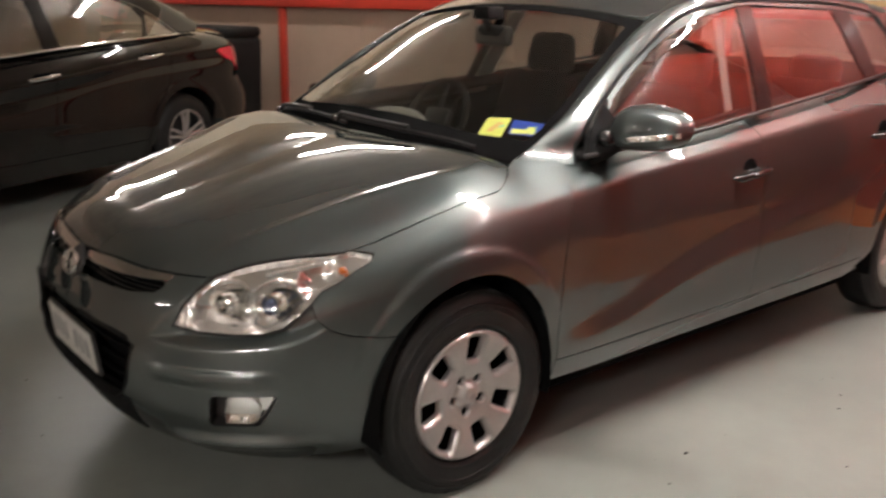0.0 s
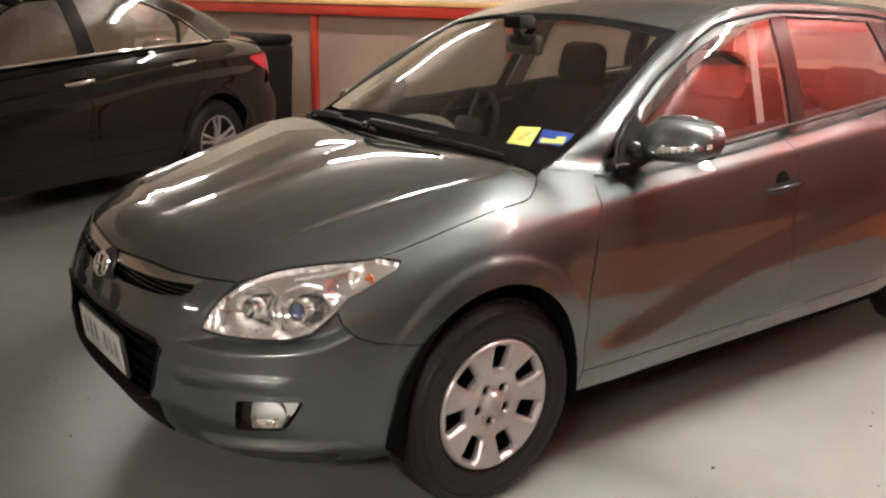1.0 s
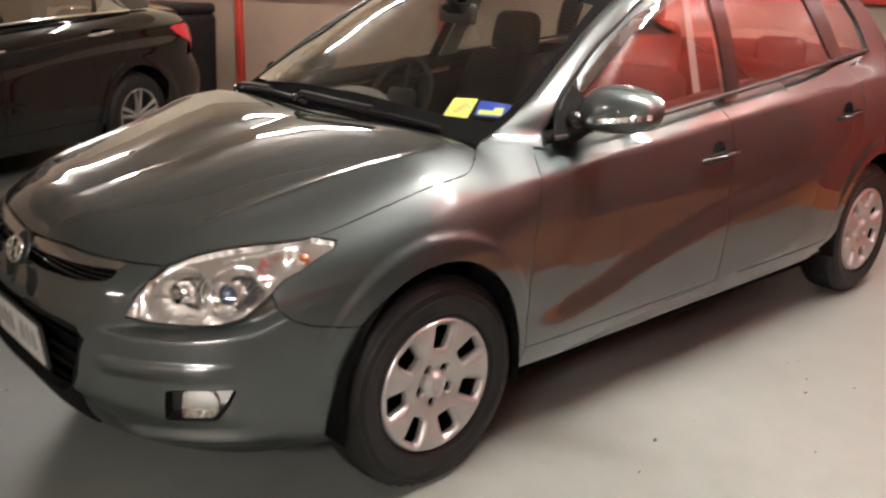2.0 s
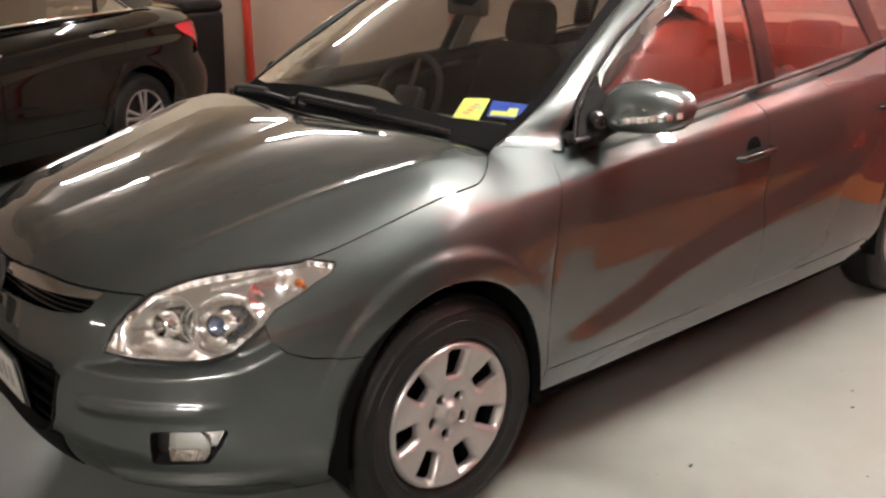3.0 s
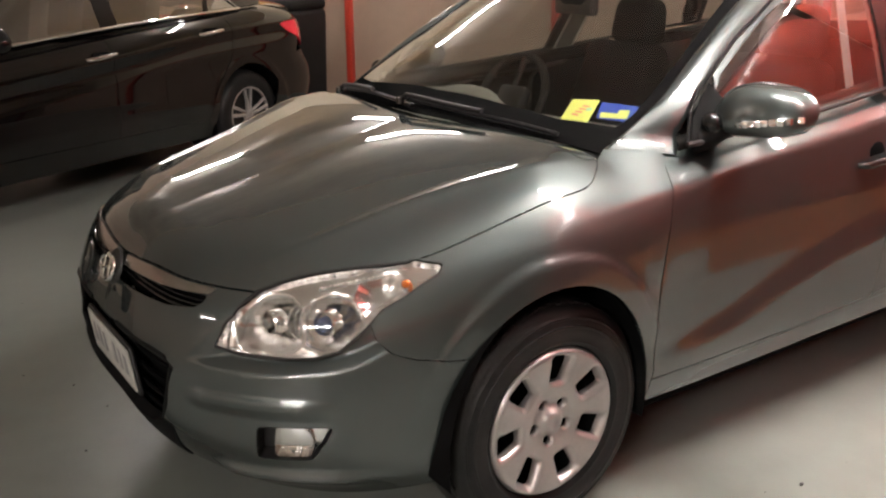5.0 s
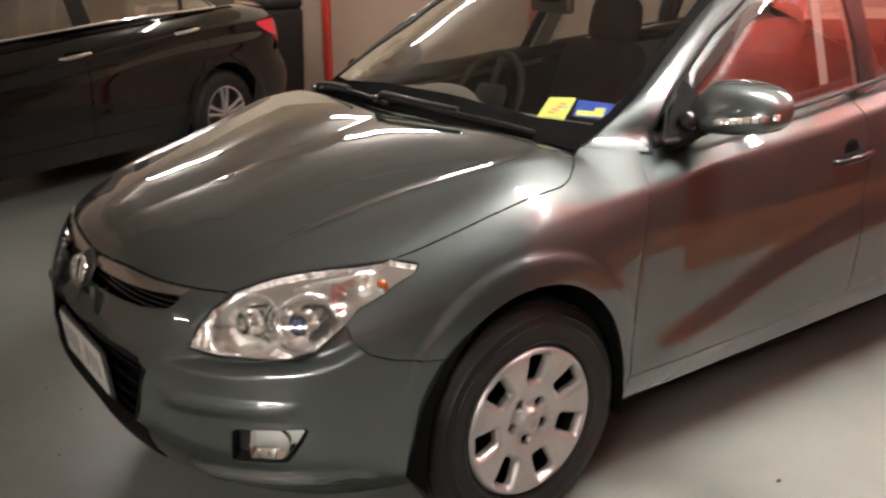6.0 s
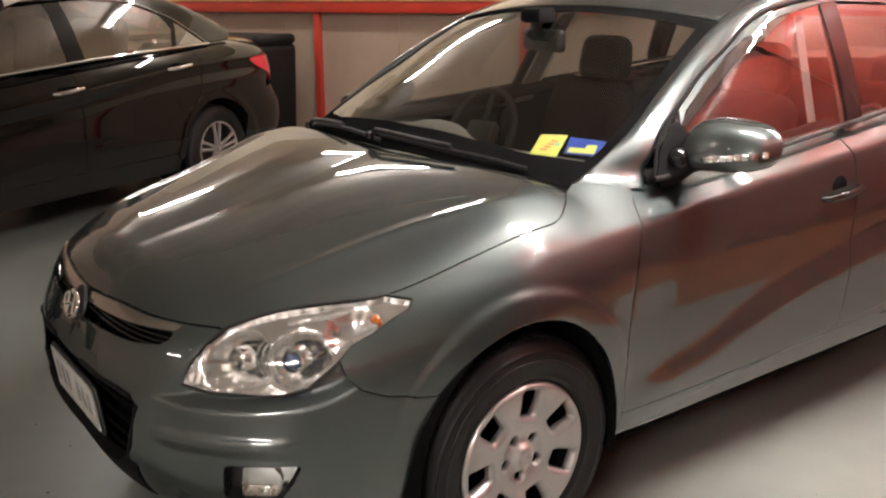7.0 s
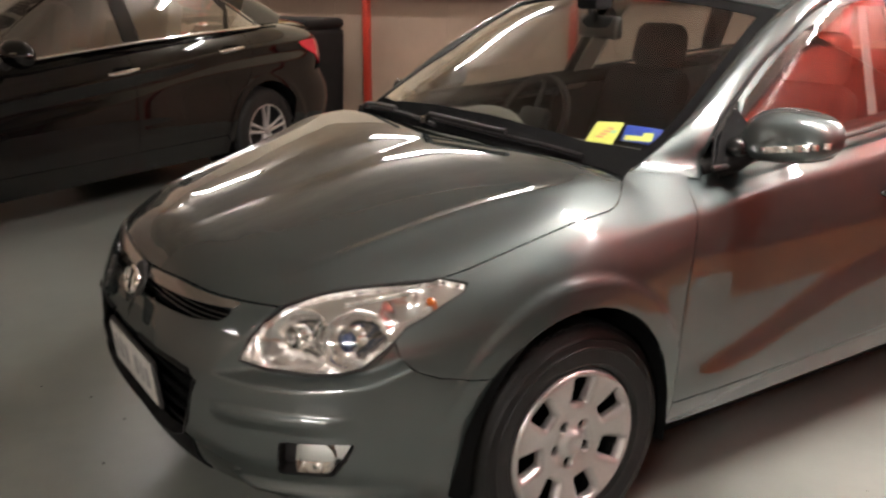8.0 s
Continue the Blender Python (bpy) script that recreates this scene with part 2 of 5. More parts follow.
def solve(field, base, way, far):
    """How far along each way from each base the field turns positive."""
    lo, hi = np.zeros(len(base)), np.full(len(base), float(far))
    for _ in range(34):
        m = (lo + hi) / 2
        p = base + way * m[:, None]
        pos = field(p[:, 0], p[:, 1], p[:, 2]) > 0
        hi, lo = np.where(pos, m, hi), np.where(pos, lo, m)
    return base + way * ((lo + hi) / 2)[:, None]


def slope(field, p):
    g = np.stack([field(*(p + d).T) - field(*(p - d).T) for d in np.eye(3) * 1e-3], -1)
    return g / np.maximum(np.linalg.norm(g, axis=1, keepdims=True), 1e-9)


NOSE_X, WRAP_Y, WRAP_Z, WRAP_R = 0.98, 0.52, 0.68, 0.30


def lay(uv, mode, field):
    """Points of an outline's plane laid on the field: 'side' (x, z), 'top' (x, y), 'nose' (arc, z), 'wrap' (x, arc over the shoulder)."""
    u, v = uv[:, 0], uv[:, 1]
    z0 = np.zeros_like(u)
    if mode == "side":
        return solve(field, np.stack([u, z0, v], -1), np.tile([0, 1.0, 0], (len(u), 1)), 1.4)
    if mode == "top":
        return solve(field, np.stack([u, v, z0 + .3], -1), np.tile([0, 0, 1.0], (len(u), 1)), 1.5)
    if mode == "nose":
        a = u / .8
        return solve(field, np.stack([z0 + NOSE_X, z0, v], -1), np.stack([-np.cos(a), np.sin(a), z0], -1), 1.6)
    if mode == "tail":
        a = u / .8
        return solve(field, np.stack([z0 + 3.3, z0, v], -1), np.stack([np.cos(a), np.sin(a), z0], -1), 1.8)
    a = np.clip((v - WRAP_Z) / WRAP_R, 0, 2.4)
    base = np.stack([u, z0 + np.where(v < WRAP_Z, 0, WRAP_Y), np.where(v < WRAP_Z, v, WRAP_Z)], -1)
    return solve(field, base, np.stack([z0, np.cos(a), np.sin(a)], -1), 1.4)


def flat(p, mode):
    """The outline's plane coordinates of places (x, y, z)."""
    p = np.atleast_2d(np.asarray(p, float))
    x, y, z = p[:, 0], np.abs(p[:, 1]), p[:, 2]
    if mode == "side":
        return np.stack([x, z], -1)
    if mode == "top":
        return np.stack([x, y], -1)
    if mode == "nose":
        return np.stack([.8 * np.arctan2(y, NOSE_X - x), z], -1)
    return np.stack([x, np.where(z < WRAP_Z, z, WRAP_Z + WRAP_R * np.arctan2(np.maximum(z - WRAP_Z, 0), y - WRAP_Y))], -1)


def panel(name, poly, mode, field, material, parent, side=1, holes=(), cell=0.014, gap=0.002, sink=0.0, lip=0.014, label="", shape=None):
    """A body panel with a turned-in edge. side: 1 for y > 0, -1 for y < 0."""
    uv, quads, edge = sheet(poly, holes, cell, gap)
    p = lay(uv, mode, field)
    n = slope(field, p)
    if sink:
        p = p - n * sink
    if shape is not None:
        p = p + n * shape(uv, p)[:, None]
    q0 = quads[len(quads) // 2]
    flip = np.dot(np.cross(p[q0[1]] - p[q0[0]], p[q0[2]] - p[q0[0]]), n[q0[0]]) < 0
    if side < 0:
        flip = not flip
    # the outline's own rim, turned in
    half = {}
    for q in quads:
        for k in range(4):
            a, b = int(q[k]), int(q[(k + 1) % 4])
            if (b, a) in half:
                del half[(b, a)]
            else:
                half[(a, b)] = 1
    verts, faces, rim = [*p], [tuple(q) for q in quads], {}
    p2 = p.copy()
    p2[edge] -= n[edge] * .0004
    verts = [*p2]
    for i in sorted({i for e in half for i in e}):
        rim[i] = len(verts)
        verts += [p2[i], p[i] - n[i] * lip]
    faces += [(rim[b], rim[a], rim[a] + 1, rim[b] + 1) for a, b in half]
    verts = np.array(verts)
    if side < 0:
        verts[:, 1] *= -1
    if flip:
        faces = [f[::-1] for f in faces]
    return obj(name, verts, faces, material, parent, label)


# ---- the hall ----
LEAN = radians(26)
BACK, ALONG = Vector((math.cos(LEAN), math.sin(LEAN), 0)), Vector((math.sin(LEAN), -math.cos(LEAN), 0))
WALL_D = 5.7
HALL = Matrix((( ALONG.x, BACK.x, 0, 0), (ALONG.y, BACK.y, 0, 0), (0, 0, 1, 0), (0, 0, 0, 1)))  # x along the back wall, y towards it
CEILING_Z = 3.05


def hall_box(name, lo, hi, material, bevel=0.0, parent=None, label=""):
    bm = box_bm([b - a for a, b in zip(lo, hi)], [(a + b) / 2 for a, b in zip(lo, hi)], bevel)
    bmesh.ops.transform(bm, matrix=HALL, verts=bm.verts)
    return part(name, bm, material, parent, label)


def structure(ob, label, category):
    return tagged(ob, label, category, kind="structure")


bm = bmesh.new()
bmesh.ops.create_grid(bm, x_segments=40, y_segments=40, size=14)
structure(part("floor", bm, FLOOR), "grey-green painted concrete floor with scuffs and tyre dust", "floor")
structure(hall_box("ceiling", (-14, -12, CEILING_Z), (14, 8, CEILING_Z + .2), CEIL), "pale painted concrete ceiling slab of the parking hall", "ceiling")
structure(hall_box("wall_back", (-7.5, WALL_D + .06, 0), (12, WALL_D + .20, 1.27), BEIGE), "low beige board wall below a red steel rail", "wall")
structure(hall_box("wall_back_upper", (-7.5, WALL_D + .9, 1.27), (12, WALL_D + 1.05, CEILING_Z), CREAM), "bright cream wall above and behind the shelf", "wall")
structure(hall_box("wall_left", (-7.7, -7, 0), (-7.5, 6.6, CEILING_Z), GREY_WALL), "plain pale side wall of the hall", "wall")
structure(hall_box("wall_right", (12, -12, 0), (12.2, 8, CEILING_Z), GREY_WALL), "plain pale side wall of the hall", "wall")
structure(hall_box("wall_front", (-12, -7.2, 0), (12, -7, CEILING_Z), GREY_WALL), "plain pale end wall of the hall", "wall")
structure(hall_box("trim_rail", (-7.5, WALL_D - .02, 1.265), (12, WALL_D + .06, 1.365), RED_STEEL, .006), "red painted steel rail along the wall", "rail")
structure(hall_box("trim_shelf", (-7.5, WALL_D - .03, 1.367), (12, WALL_D + .9, 1.41), WOOD_TOP, .006), "pale wooden shelf board on the red rail", "shelf")
for s in (-7.29, -5.20, -3.105, -1.02, 1.07, 3.16, 5.25, 7.34):
    tagged(hall_box("wall_post", (s - .03, WALL_D - .005, 0), (s + .03, WALL_D + .055, 1.263), RED_STEEL, .005), "slim red painted steel post against the beige wall", "post", "wall posts")
for s in (-4.3, -3.5, -2.25, -1.41, -.2, .5):
    tagged(hall_box("panel_joint", (s - .006, WALL_D + .052, 0), (s + .006, WALL_D + .059, 1.262), BEIGE, 0), "narrow beige cover strip over a board joint", "strip", "board joints", kind="structure")


def batten(s, d, rows=(-.045, .045), lit=None):
    """A ceiling batten with one or two bare tubes, along the hall's back wall."""
    root = new("ceiling_light")
    root.matrix_world = HALL @ Matrix.Translation((s, d, CEILING_Z))
    part("housing", box_bm((1.56, .11, .05), (0, 0, -.026), .008), LAMP_BODY, root)
    for y in rows:
        bm = lathe([(0, -.74), (.018, -.74), (.018, .74), (0, .74)], 12, "z")
        bmesh.ops.transform(bm, matrix=Matrix.Translation((0, y, -.075)) @ Matrix.Rotation(radians(90), 4, "Y"), verts=bm.verts)
        part("tube", bm, lit or TUBE, root, "lit white fluorescent tube")
    for x in (-.755, .755):
        part("end_cap", box_bm((.02, .13, .06), (x, 0, -.06), .004), LAMP_BODY, root)
    tagged(root, "white fluorescent batten, lit, fixed to the ceiling", "ceiling light", "hall lights")
    return root


# the DIM_TUBE batten is added fill without a known source
for s, d in LAMPS:
    batten(s, d, (0,) if d > 3 or s < -1 else (-.045, .045), WEAK_TUBE if d > 4 else DIM_TUBE if s < -1 else TUBE)


def plain_box(name, lo, hi, material, label, category, bevel=0.0):
    return structure(part(name, box_bm([b - a for a, b in zip(lo, hi)], [(a + b) / 2 for a, b in zip(lo, hi)], bevel), material), label, category)


# the red walls of the bay: beyond the hatchback's tail, beside it, and behind the camera
RED_Z = 2.70
plain_box("wall_red_end", (4.9, -1.9, 0), (5.1, -.38, CEILING_Z), RED_WALL, "red painted end wall behind the hatchback", "wall")
plain_box("wall_red_bay", (1.35, -2.1, 0), (4.9, -1.9, RED_Z), RED_WALL, "red painted lower wall along the parking bay", "wall", .02)
plain_box("wall_bay_upper", (1.35, -2.14, RED_Z + .003), (4.9, -1.96, CEILING_Z - .003), BROWN_BOARD, "dark brown boarding above the red wall of the bay", "wall", .004)
plain_box("wall_side", (-3.0, -6.2, 0), (5.1, -6.0, CEILING_Z), GREY_WALL, "pale painted side wall behind the camera", "wall")
plain_box("trim_side_rail", (-3.0, -5.997, .62), (5.1, -5.96, 1.20), RED_STEEL, "broad red painted rail along the pale side wall", "rail", .006)
plain_box("baseboard", (4.88, -1.88, 0), (4.897, -.38, .15), ORANGE_BAND, "orange skirting board along the red wall", "skirting")
plain_box("baseboard_bay", (1.35, -1.897, 0), (4.87, -1.88, .15), ORANGE_BAND, "orange skirting board along the red wall", "skirting")


# ---- grey hatchback: the body as two smooth fields (x back from the nose, y sideways, z up) ----
XC = 1.0


def hatch_width(x, z):
    y = spl(z, [.15, .26, .34, .45, .62, .80, .92, 1.05], [.80, .845, .872, .880, .884, .887, .868, .82])
    return y - spl(x, [1.0, 2.0, 3.2, 3.8, 4.25], [.004, 0, .004, .035, .11])
ARCHES = ((.873, .305, .320, .372), (3.535, .305, .32, .365))


def hatch_shoulder(x):
    return spl(x, [.9, 1.46, 1.9, 2.25, 3.3, 4.0], [.83, .893, .922, .95, 1.02, 1.05])


def hatch_parts(x, y, z):
    """Side wall, bonnet top and the softness of the edge between them."""
    y = np.abs(y)
    nose = spl(z, [.15, .24, .33, .42, .52, .62, .70, .80], [.20, .091, .037, .025, .027, .062, .099, .169])
    nose = nose + .022 * np.exp(-(y / .28) ** 2)
    tail = spl(z, [.2, .4, .6, .9, 1.0], [4.12, 4.235, 4.235, 4.19, 4.16])
    w = hatch_width(np.maximum(x, XC), z)
    over = np.maximum(z - hatch_shoulder(x) + .02, 0)
    w = w - .85 * over * np.clip((x - .9) / .4, 0, 1)
    mid = np.clip((x - 1.15) / .25, 0, 1) * np.clip((3.2 - x) / .25, 0, 1)
    # a hollow line that climbs along the doors; below it the skin swells out
    line = spl(x, [1.2, 1.5, 1.85, 2.3, 3.2], [.445, .490, .585, .665, .78])
    u = np.clip((line - z) / .105, 0, 1)
    w = w + .015 * (u * u * (3 - 2 * u) - .5) * mid
    for ax, az, rx, rz in ARCHES:
        r = np.hypot((x - ax) / rx, (z - az) / rz)
        t = np.clip((1.215 - r) / .055, 0, 1)
        w = w + .010 * t * t * (3 - 2 * t) * np.clip((z - .42) / .20, 0, 1)
    fx = np.maximum(XC - x, 0) / (XC - nose)
    bx = np.maximum(x - 3.6, 0) / (tail - 3.6)
    yy = y / w
    plan = ((fx**2.52 + yy**2.52) ** (1 / 2.52) - 1) * .85
    rear = ((bx**3.2 + yy**3.2) ** (1 / 3.2) - 1) * .85
    side = np.where(x < 2.4, plan, rear)
    c = spl(x, [0, .12, .3, .45, .6, .75, .864, .96, 1.034, 1.12, 1.3, 2.3, 3.3, 4.2], [.632, .735, .786, .823, .858, .8935, .919, .9385, .950, .958, .985, 1.08, 1.17, 1.19])
    fall = spl(x, [0, .3, .6, 1.1, 1.4], [.118, .088, .063, .025, .02])
    yc = spl(x, [.1, .32, .413, .537, .678, .80, .905, 1.1], [.46, .512, .537, .558, .586, .627, .672, .73])
    ridge = np.minimum(y / yc, 1 - (y - yc) / .2) - 1
    ridge = 1 - smax(-ridge, 0 * y + .03, .03)
    crest = np.clip((x - .25) / .2, 0, 1) * np.clip((1.02 - x) / .12, 0, 1)
    c = c + .0055 * crest * np.exp(-((y - yc) / .026) ** 2)
    c = c + .022 * np.maximum(ridge, 0) * np.clip((x - .1) / .25, 0, 1) * np.clip((1.16 - x) / .1, 0, 1)
    top = (z - (c - fall * (y / .7) ** 2)) * .9
    k = spl(x, [0, .3, .8, 1.1, 1.3, 1.6, 2.0, 3.3], [.09, .105, .165, .19, .14, .07, .05, .05])
    return side, top, k


def hatch_lower(x, y, z):
    """The body below the glass: negative inside."""
    return smax(*hatch_parts(x, y, z))


def hatch_upper(x, y, z):
    """Glass and roof: negative inside."""
    y = np.abs(y)
    w = spl(x, [1.0, 1.4, 2.2, 3.2, 4.2], [.835, .845, .85, .835, .74]) - .36 * (z - .93) - .30 * np.maximum(z - .93, 0) ** 2
    xi = x - .24 * y**2 * np.clip((2.6 - x) / .6, 0, 1) + .2 * y**2 * np.clip((x - 3.2) / .6, 0, 1)
    r = spl(xi, [.85, 1.03, 1.40, 1.80, 2.02, 2.4, 3.0, 3.6, 3.82, 4.12, 4.25], [.86, .955, 1.165, 1.368, 1.43, 1.475, 1.468, 1.42, 1.37, .98, .8]) - .07 * y**2
    return smax(y - w, (z - r) * .88, .07)


def hatch_body(x, y, z):
    """Both in one: the pillars grow out of the bonnet's top and are cut by the side wall."""
    side, top, k = hatch_parts(x, y, z)
    cab = hatch_upper(x, y, z) + 1.6 * np.maximum(1.15 - x, 0)
    k = k + (spl(x, [1.0, 1.2, 1.5], [0, .0, -.04])) * (x > 1.0)
    return smax(side - 2.0 * np.maximum(z - .955, 0), -smax(-top, -cab, .05), np.maximum(k, .03))



def on(points, mode, field, sharp=False, n=4):
    """A line of outline points laid on the field, as places."""
    pts = points if sharp else curve(points, n)
    return lay(np.array(pts, float), mode, field)


def P(points, mode):
    return [tuple(p) for p in flat(points, mode)]


def arch_line(k, a0, a1, n=24):
    ax, az, rx, rz = ARCHES[k]
    return [(ax + rx * math.cos(radians(a0 + (a1 - a0) * i / n)), az + rz * math.sin(radians(a0 + (a1 - a0) * i / n))) for i in range(n + 1)]


def mirrored(half):
    """A half outline (x, y) closed over the middle line."""
    return list(half) + [(x, -y) for x, y in list(half)[::-1] if abs(y) > 1e-6]


hatch = new("hatchback_car")
tagged(hatch, "grey-green metallic five-door hatchback parked on the concrete floor", "car")
HL, HU, HB = hatch_lower, hatch_upper, hatch_body

# shared lines of the front, on one half
front_edge = curve([(.122, 0), (.124, .06), (.133, .176), (.158, .342), (.204, .467), (.252, .545)], 4)
lamp_top_edge = curve([(.252, .545), (.316, .582), (.391, .628), (.475, .682), (.559, .733)], 4)
wing_edge = curve([(.559, .733), (.613, .749), (.694, .766), (.841, .790), (.973, .801), (1.034, .795), (1.085, .762), (1.118, .728)], 4)
cowl_edge = curve([(1.118, .728), (1.075, .52), (1.03, .2), (1.02, 0)], 4)
outline = front_edge + lamp_top_edge[1:] + wing_edge[1:] + cowl_edge[1:]

panel("bonnet", mirrored(outline), "top", HL, PAINT, hatch, cell=.009)
lamp_low_3d = np.array([(.158, .52, .585), (.199, .585, .577), (.26, .654, .575), (.316, .703, .579), (.362, .733, .593), (.396, .748, .623), (.426, .758, .651)])
lamp_rear_3d = np.array([(.426, .758, .651), (.455, .762, .679), (.503, .775, .701), (.544, .782, .723), (.592, .786, .743), (.610, .772, .761), (.559, .733, .771)])
lamp_in_3d = np.array([(.252, .545, .697), (.22, .536, .675), (.182, .525, .634), (.158, .52, .585)])
seam_3d = np.array([(.426, .758, .651), (.432, .771, .615), (.462, .79, .584), (.51, .81, .565), (.57, .835, .555), (.635, .86, .548)])
edge_top_3d = on(front_edge, "top", HL, True)
lamp_top_3d = on(lamp_top_edge, "top", HL, True)
wing_top_3d = on(wing_edge, "top", HL, True)
pillar_seam = [(1.165, .705, .945), (1.20, .735, .951), (1.25, .775, .955), (1.335, .832, .946)]
door_front = curve([(1.335, .946), (1.275, .89), (1.238, .80), (1.220, .62), (1.214, .45), (1.214, .285)], 4)
door_front_3d = on(door_front, "side", HL, True)
ARCH_F = arch_line(0, 139, -3)

def along(points, n):
    """A smooth line through places, cut into n even steps."""
    pts = np.array(curve([tuple(p) for p in points], 8))
    d = np.concatenate([[0], np.cumsum(np.linalg.norm(np.diff(pts, axis=0), axis=1))])
    t = np.linspace(0, d[-1], n + 1)
    return np.stack([np.interp(t, d, pts[:, k]) for k in range(pts.shape[1])], -1)


PILLAR_IN = [(1.165, .712), (1.29, .708), (1.386, .697), (1.50, .668), (1.60, .648), (1.70, .628), (1.86, .602), (2.1, .556), (2.4, .535), (2.9, .53), (3.45, .52)]
PILLAR_OUT = [(1.335, .948), (1.385, 1.014), (1.443, 1.064), (1.524, 1.116), (1.66, 1.199), (1.763, 1.249), (1.85, 1.290), (1.923, 1.322), (2.045, 1.360), (2.2, 1.385), (2.338, 1.400), (2.46, 1.408), (3.06, 1.40), (3.22, 1.388), (3.45, 1.36)]


def pillar_loft(inner, outer, s, n=90, m=14):
    """Windscreen pillar and roof rail: a bowed band between the screen's edge and the side window's."""
    seam = lay(np.array(P(pillar_seam, "wrap")), "wrap", HB)
    a, b = along(inner, n), along(outer, n)
    v = np.linspace(0, 1, m + 1)[None, :, None]
    face = np.cross(np.gradient(a, axis=0) + np.gradient(b, axis=0), b - a)
    face = face / np.linalg.norm(face, axis=1)[:, None]
    face = face * np.sign(face[:, 2])[:, None]
    width = np.linalg.norm(b - a, axis=1)[:, None, None]
    p = a[:, None] + (b - a)[:, None] * v + face[:, None] * width * .13 * 4 * v * (1 - v)
    base = along(seam, m) - p[0]
    p = p + base[None] * (np.clip(1 - np.arange(n + 1) / 16, 0, 1) ** 2)[:, None, None]
    near = p[:18].reshape(-1, 3)
    for _ in range(6):
        near = near - slope(HB, near) * HB(*near.T)[:, None]
    mixing = np.clip(1 - np.arange(18) / 17, 0, 1)[:, None, None]
    mixing = mixing * mixing * (3 - 2 * mixing)
    p[:18] = p[:18] + (near.reshape(18, m + 1, 3) - p[:18]) * mixing
    p = np.concatenate([p[:, :1] - face[:, None] * .012, p, p[:, -1:] - face[:, None] * .012], axis=1)
    k = p.shape[1]
    verts = p.reshape(-1, 3) * np.array([1, s, 1])
    faces = [(i * k + j, i * k + j + 1, (i + 1) * k + j + 1, (i + 1) * k + j) for i in range(n) for j in range(k - 1)]
    obj("roof_rail", verts, [f if s > 0 else f[::-1] for f in faces], PAINT, hatch)


for s in (-1, 1):
    poly = P(np.vstack([wing_top_3d, pillar_seam[:-1], door_front_3d]), "wrap") + ARCH_F[::-1] + P(np.vstack([seam_3d[::-1], lamp_rear_3d[1:-1]]), "wrap")
    panel("front_wing", poly, "wrap", HB, PAINT, hatch, s, cell=.009, gap=.0014)
    df = [tuple(p) for p in door_front[:-3]]
    d1 = [(1.214, .338), (2.235, .338), (2.255, .5), (2.262, .75), (2.255, .9), (2.235, 1.006), (1.90, .978), (1.6, .960), (1.335, .946)] + df[1:]
    panel("front_door", d1, "side", HL, PAINT, hatch, s)
    d2 = [(2.235, .338), (3.10, .338), (3.145, .44), (3.185, .55), (3.25, .625), (3.31, .70), (3.325, .82), (3.30, 1.10), (2.9, 1.062), (2.55, 1.032), (2.235, 1.006), (2.255, .9), (2.262, .75), (2.255, .5)]
    panel("rear_door", d2, "side", HL, PAINT, hatch, s)
    panel("sill", [(1.214, .262), (3.20, .262), (3.10, .338), (1.214, .338)], "side", HL, PAINT, hatch, s)
    panel("rear_quarter", [(3.10, .338), (3.20, .262), *arch_line(1, 187, -2), (4.05, .29), (4.1, .60), (4.05, 1.0), (3.7, 1.12), (3.30, 1.10), (3.325, .82), (3.31, .70), (3.25, .625), (3.185, .55), (3.145, .44)], "side", HL, PAINT, hatch, s)
    w1 = [(1.352, .953), (1.418, 1.016), (1.54, 1.106), (1.664, 1.180), (1.77, 1.236), (1.881, 1.282), (2.0, 1.318), (2.107, 1.345), (2.355, 1.382), (2.275, 1.015), (1.90, .984), (1.6, .966)]
    panel("front_side_window", w1, "side", HU, SIDE_GLASS, hatch, s, sink=.006, gap=0, lip=.001)
    panel("door_pillar", [(2.275, 1.015), (2.37, 1.022), (2.463, 1.392), (2.358, 1.383)], "side", HU, GLOSS_BLACK, hatch, s, sink=.002)
    panel("rear_side_window", [(2.37, 1.022), (3.15, 1.088), (3.12, 1.15), (3.06, 1.373), (2.46, 1.380)], "side", HU, SIDE_GLASS, hatch, s, sink=.006, gap=0, lip=.001)
    panel("window_pillar", [(3.15, 1.088), (3.27, 1.099), (3.22, 1.363), (3.06, 1.373), (3.12, 1.15)], "side", HU, GLOSS_BLACK, hatch, s, sink=.002)
    panel("quarter_window", rounded([(3.27, 1.099), (3.56, 1.117), (3.54, 1.25), (3.45, 1.345), (3.22, 1.363)], .05), "side", HU, SIDE_GLASS, hatch, s, sink=.006, gap=0, lip=.001)
    pillar_loft(on(PILLAR_IN, "top", HU, True), on(PILLAR_OUT, "side", HU, True), s)
    glass_top = [(1.352, .953), (1.418, 1.012), (1.54, 1.108), (1.664, 1.182), (1.77, 1.238), (1.881, 1.284), (2.0, 1.320), (2.107, 1.347), (2.355, 1.384), (2.46, 1.392), (3.06, 1.375), (3.22, 1.365), (3.45, 1.347)]
    frame_top = [(x, z - .006) for x, z in PILLAR_OUT[3:]]
    panel("door_frame", [(1.49, 1.062)] + frame_top + glass_top[:1:-1], "side", HU, PAINT, hatch, s, cell=.004, gap=0, sink=.003)
    panel("rear_pillar", P([(3.45, .60, 1.345), (3.54, .66, 1.25), (3.56, .74, 1.117), (3.30, .80, 1.10), (3.7, .76, 1.12), (4.0, .66, 1.08), (3.85, .56, 1.28), (3.75, .52, 1.36), (3.45, .52, 1.41)], "wrap"), "wrap", HU, PAINT, hatch, s)
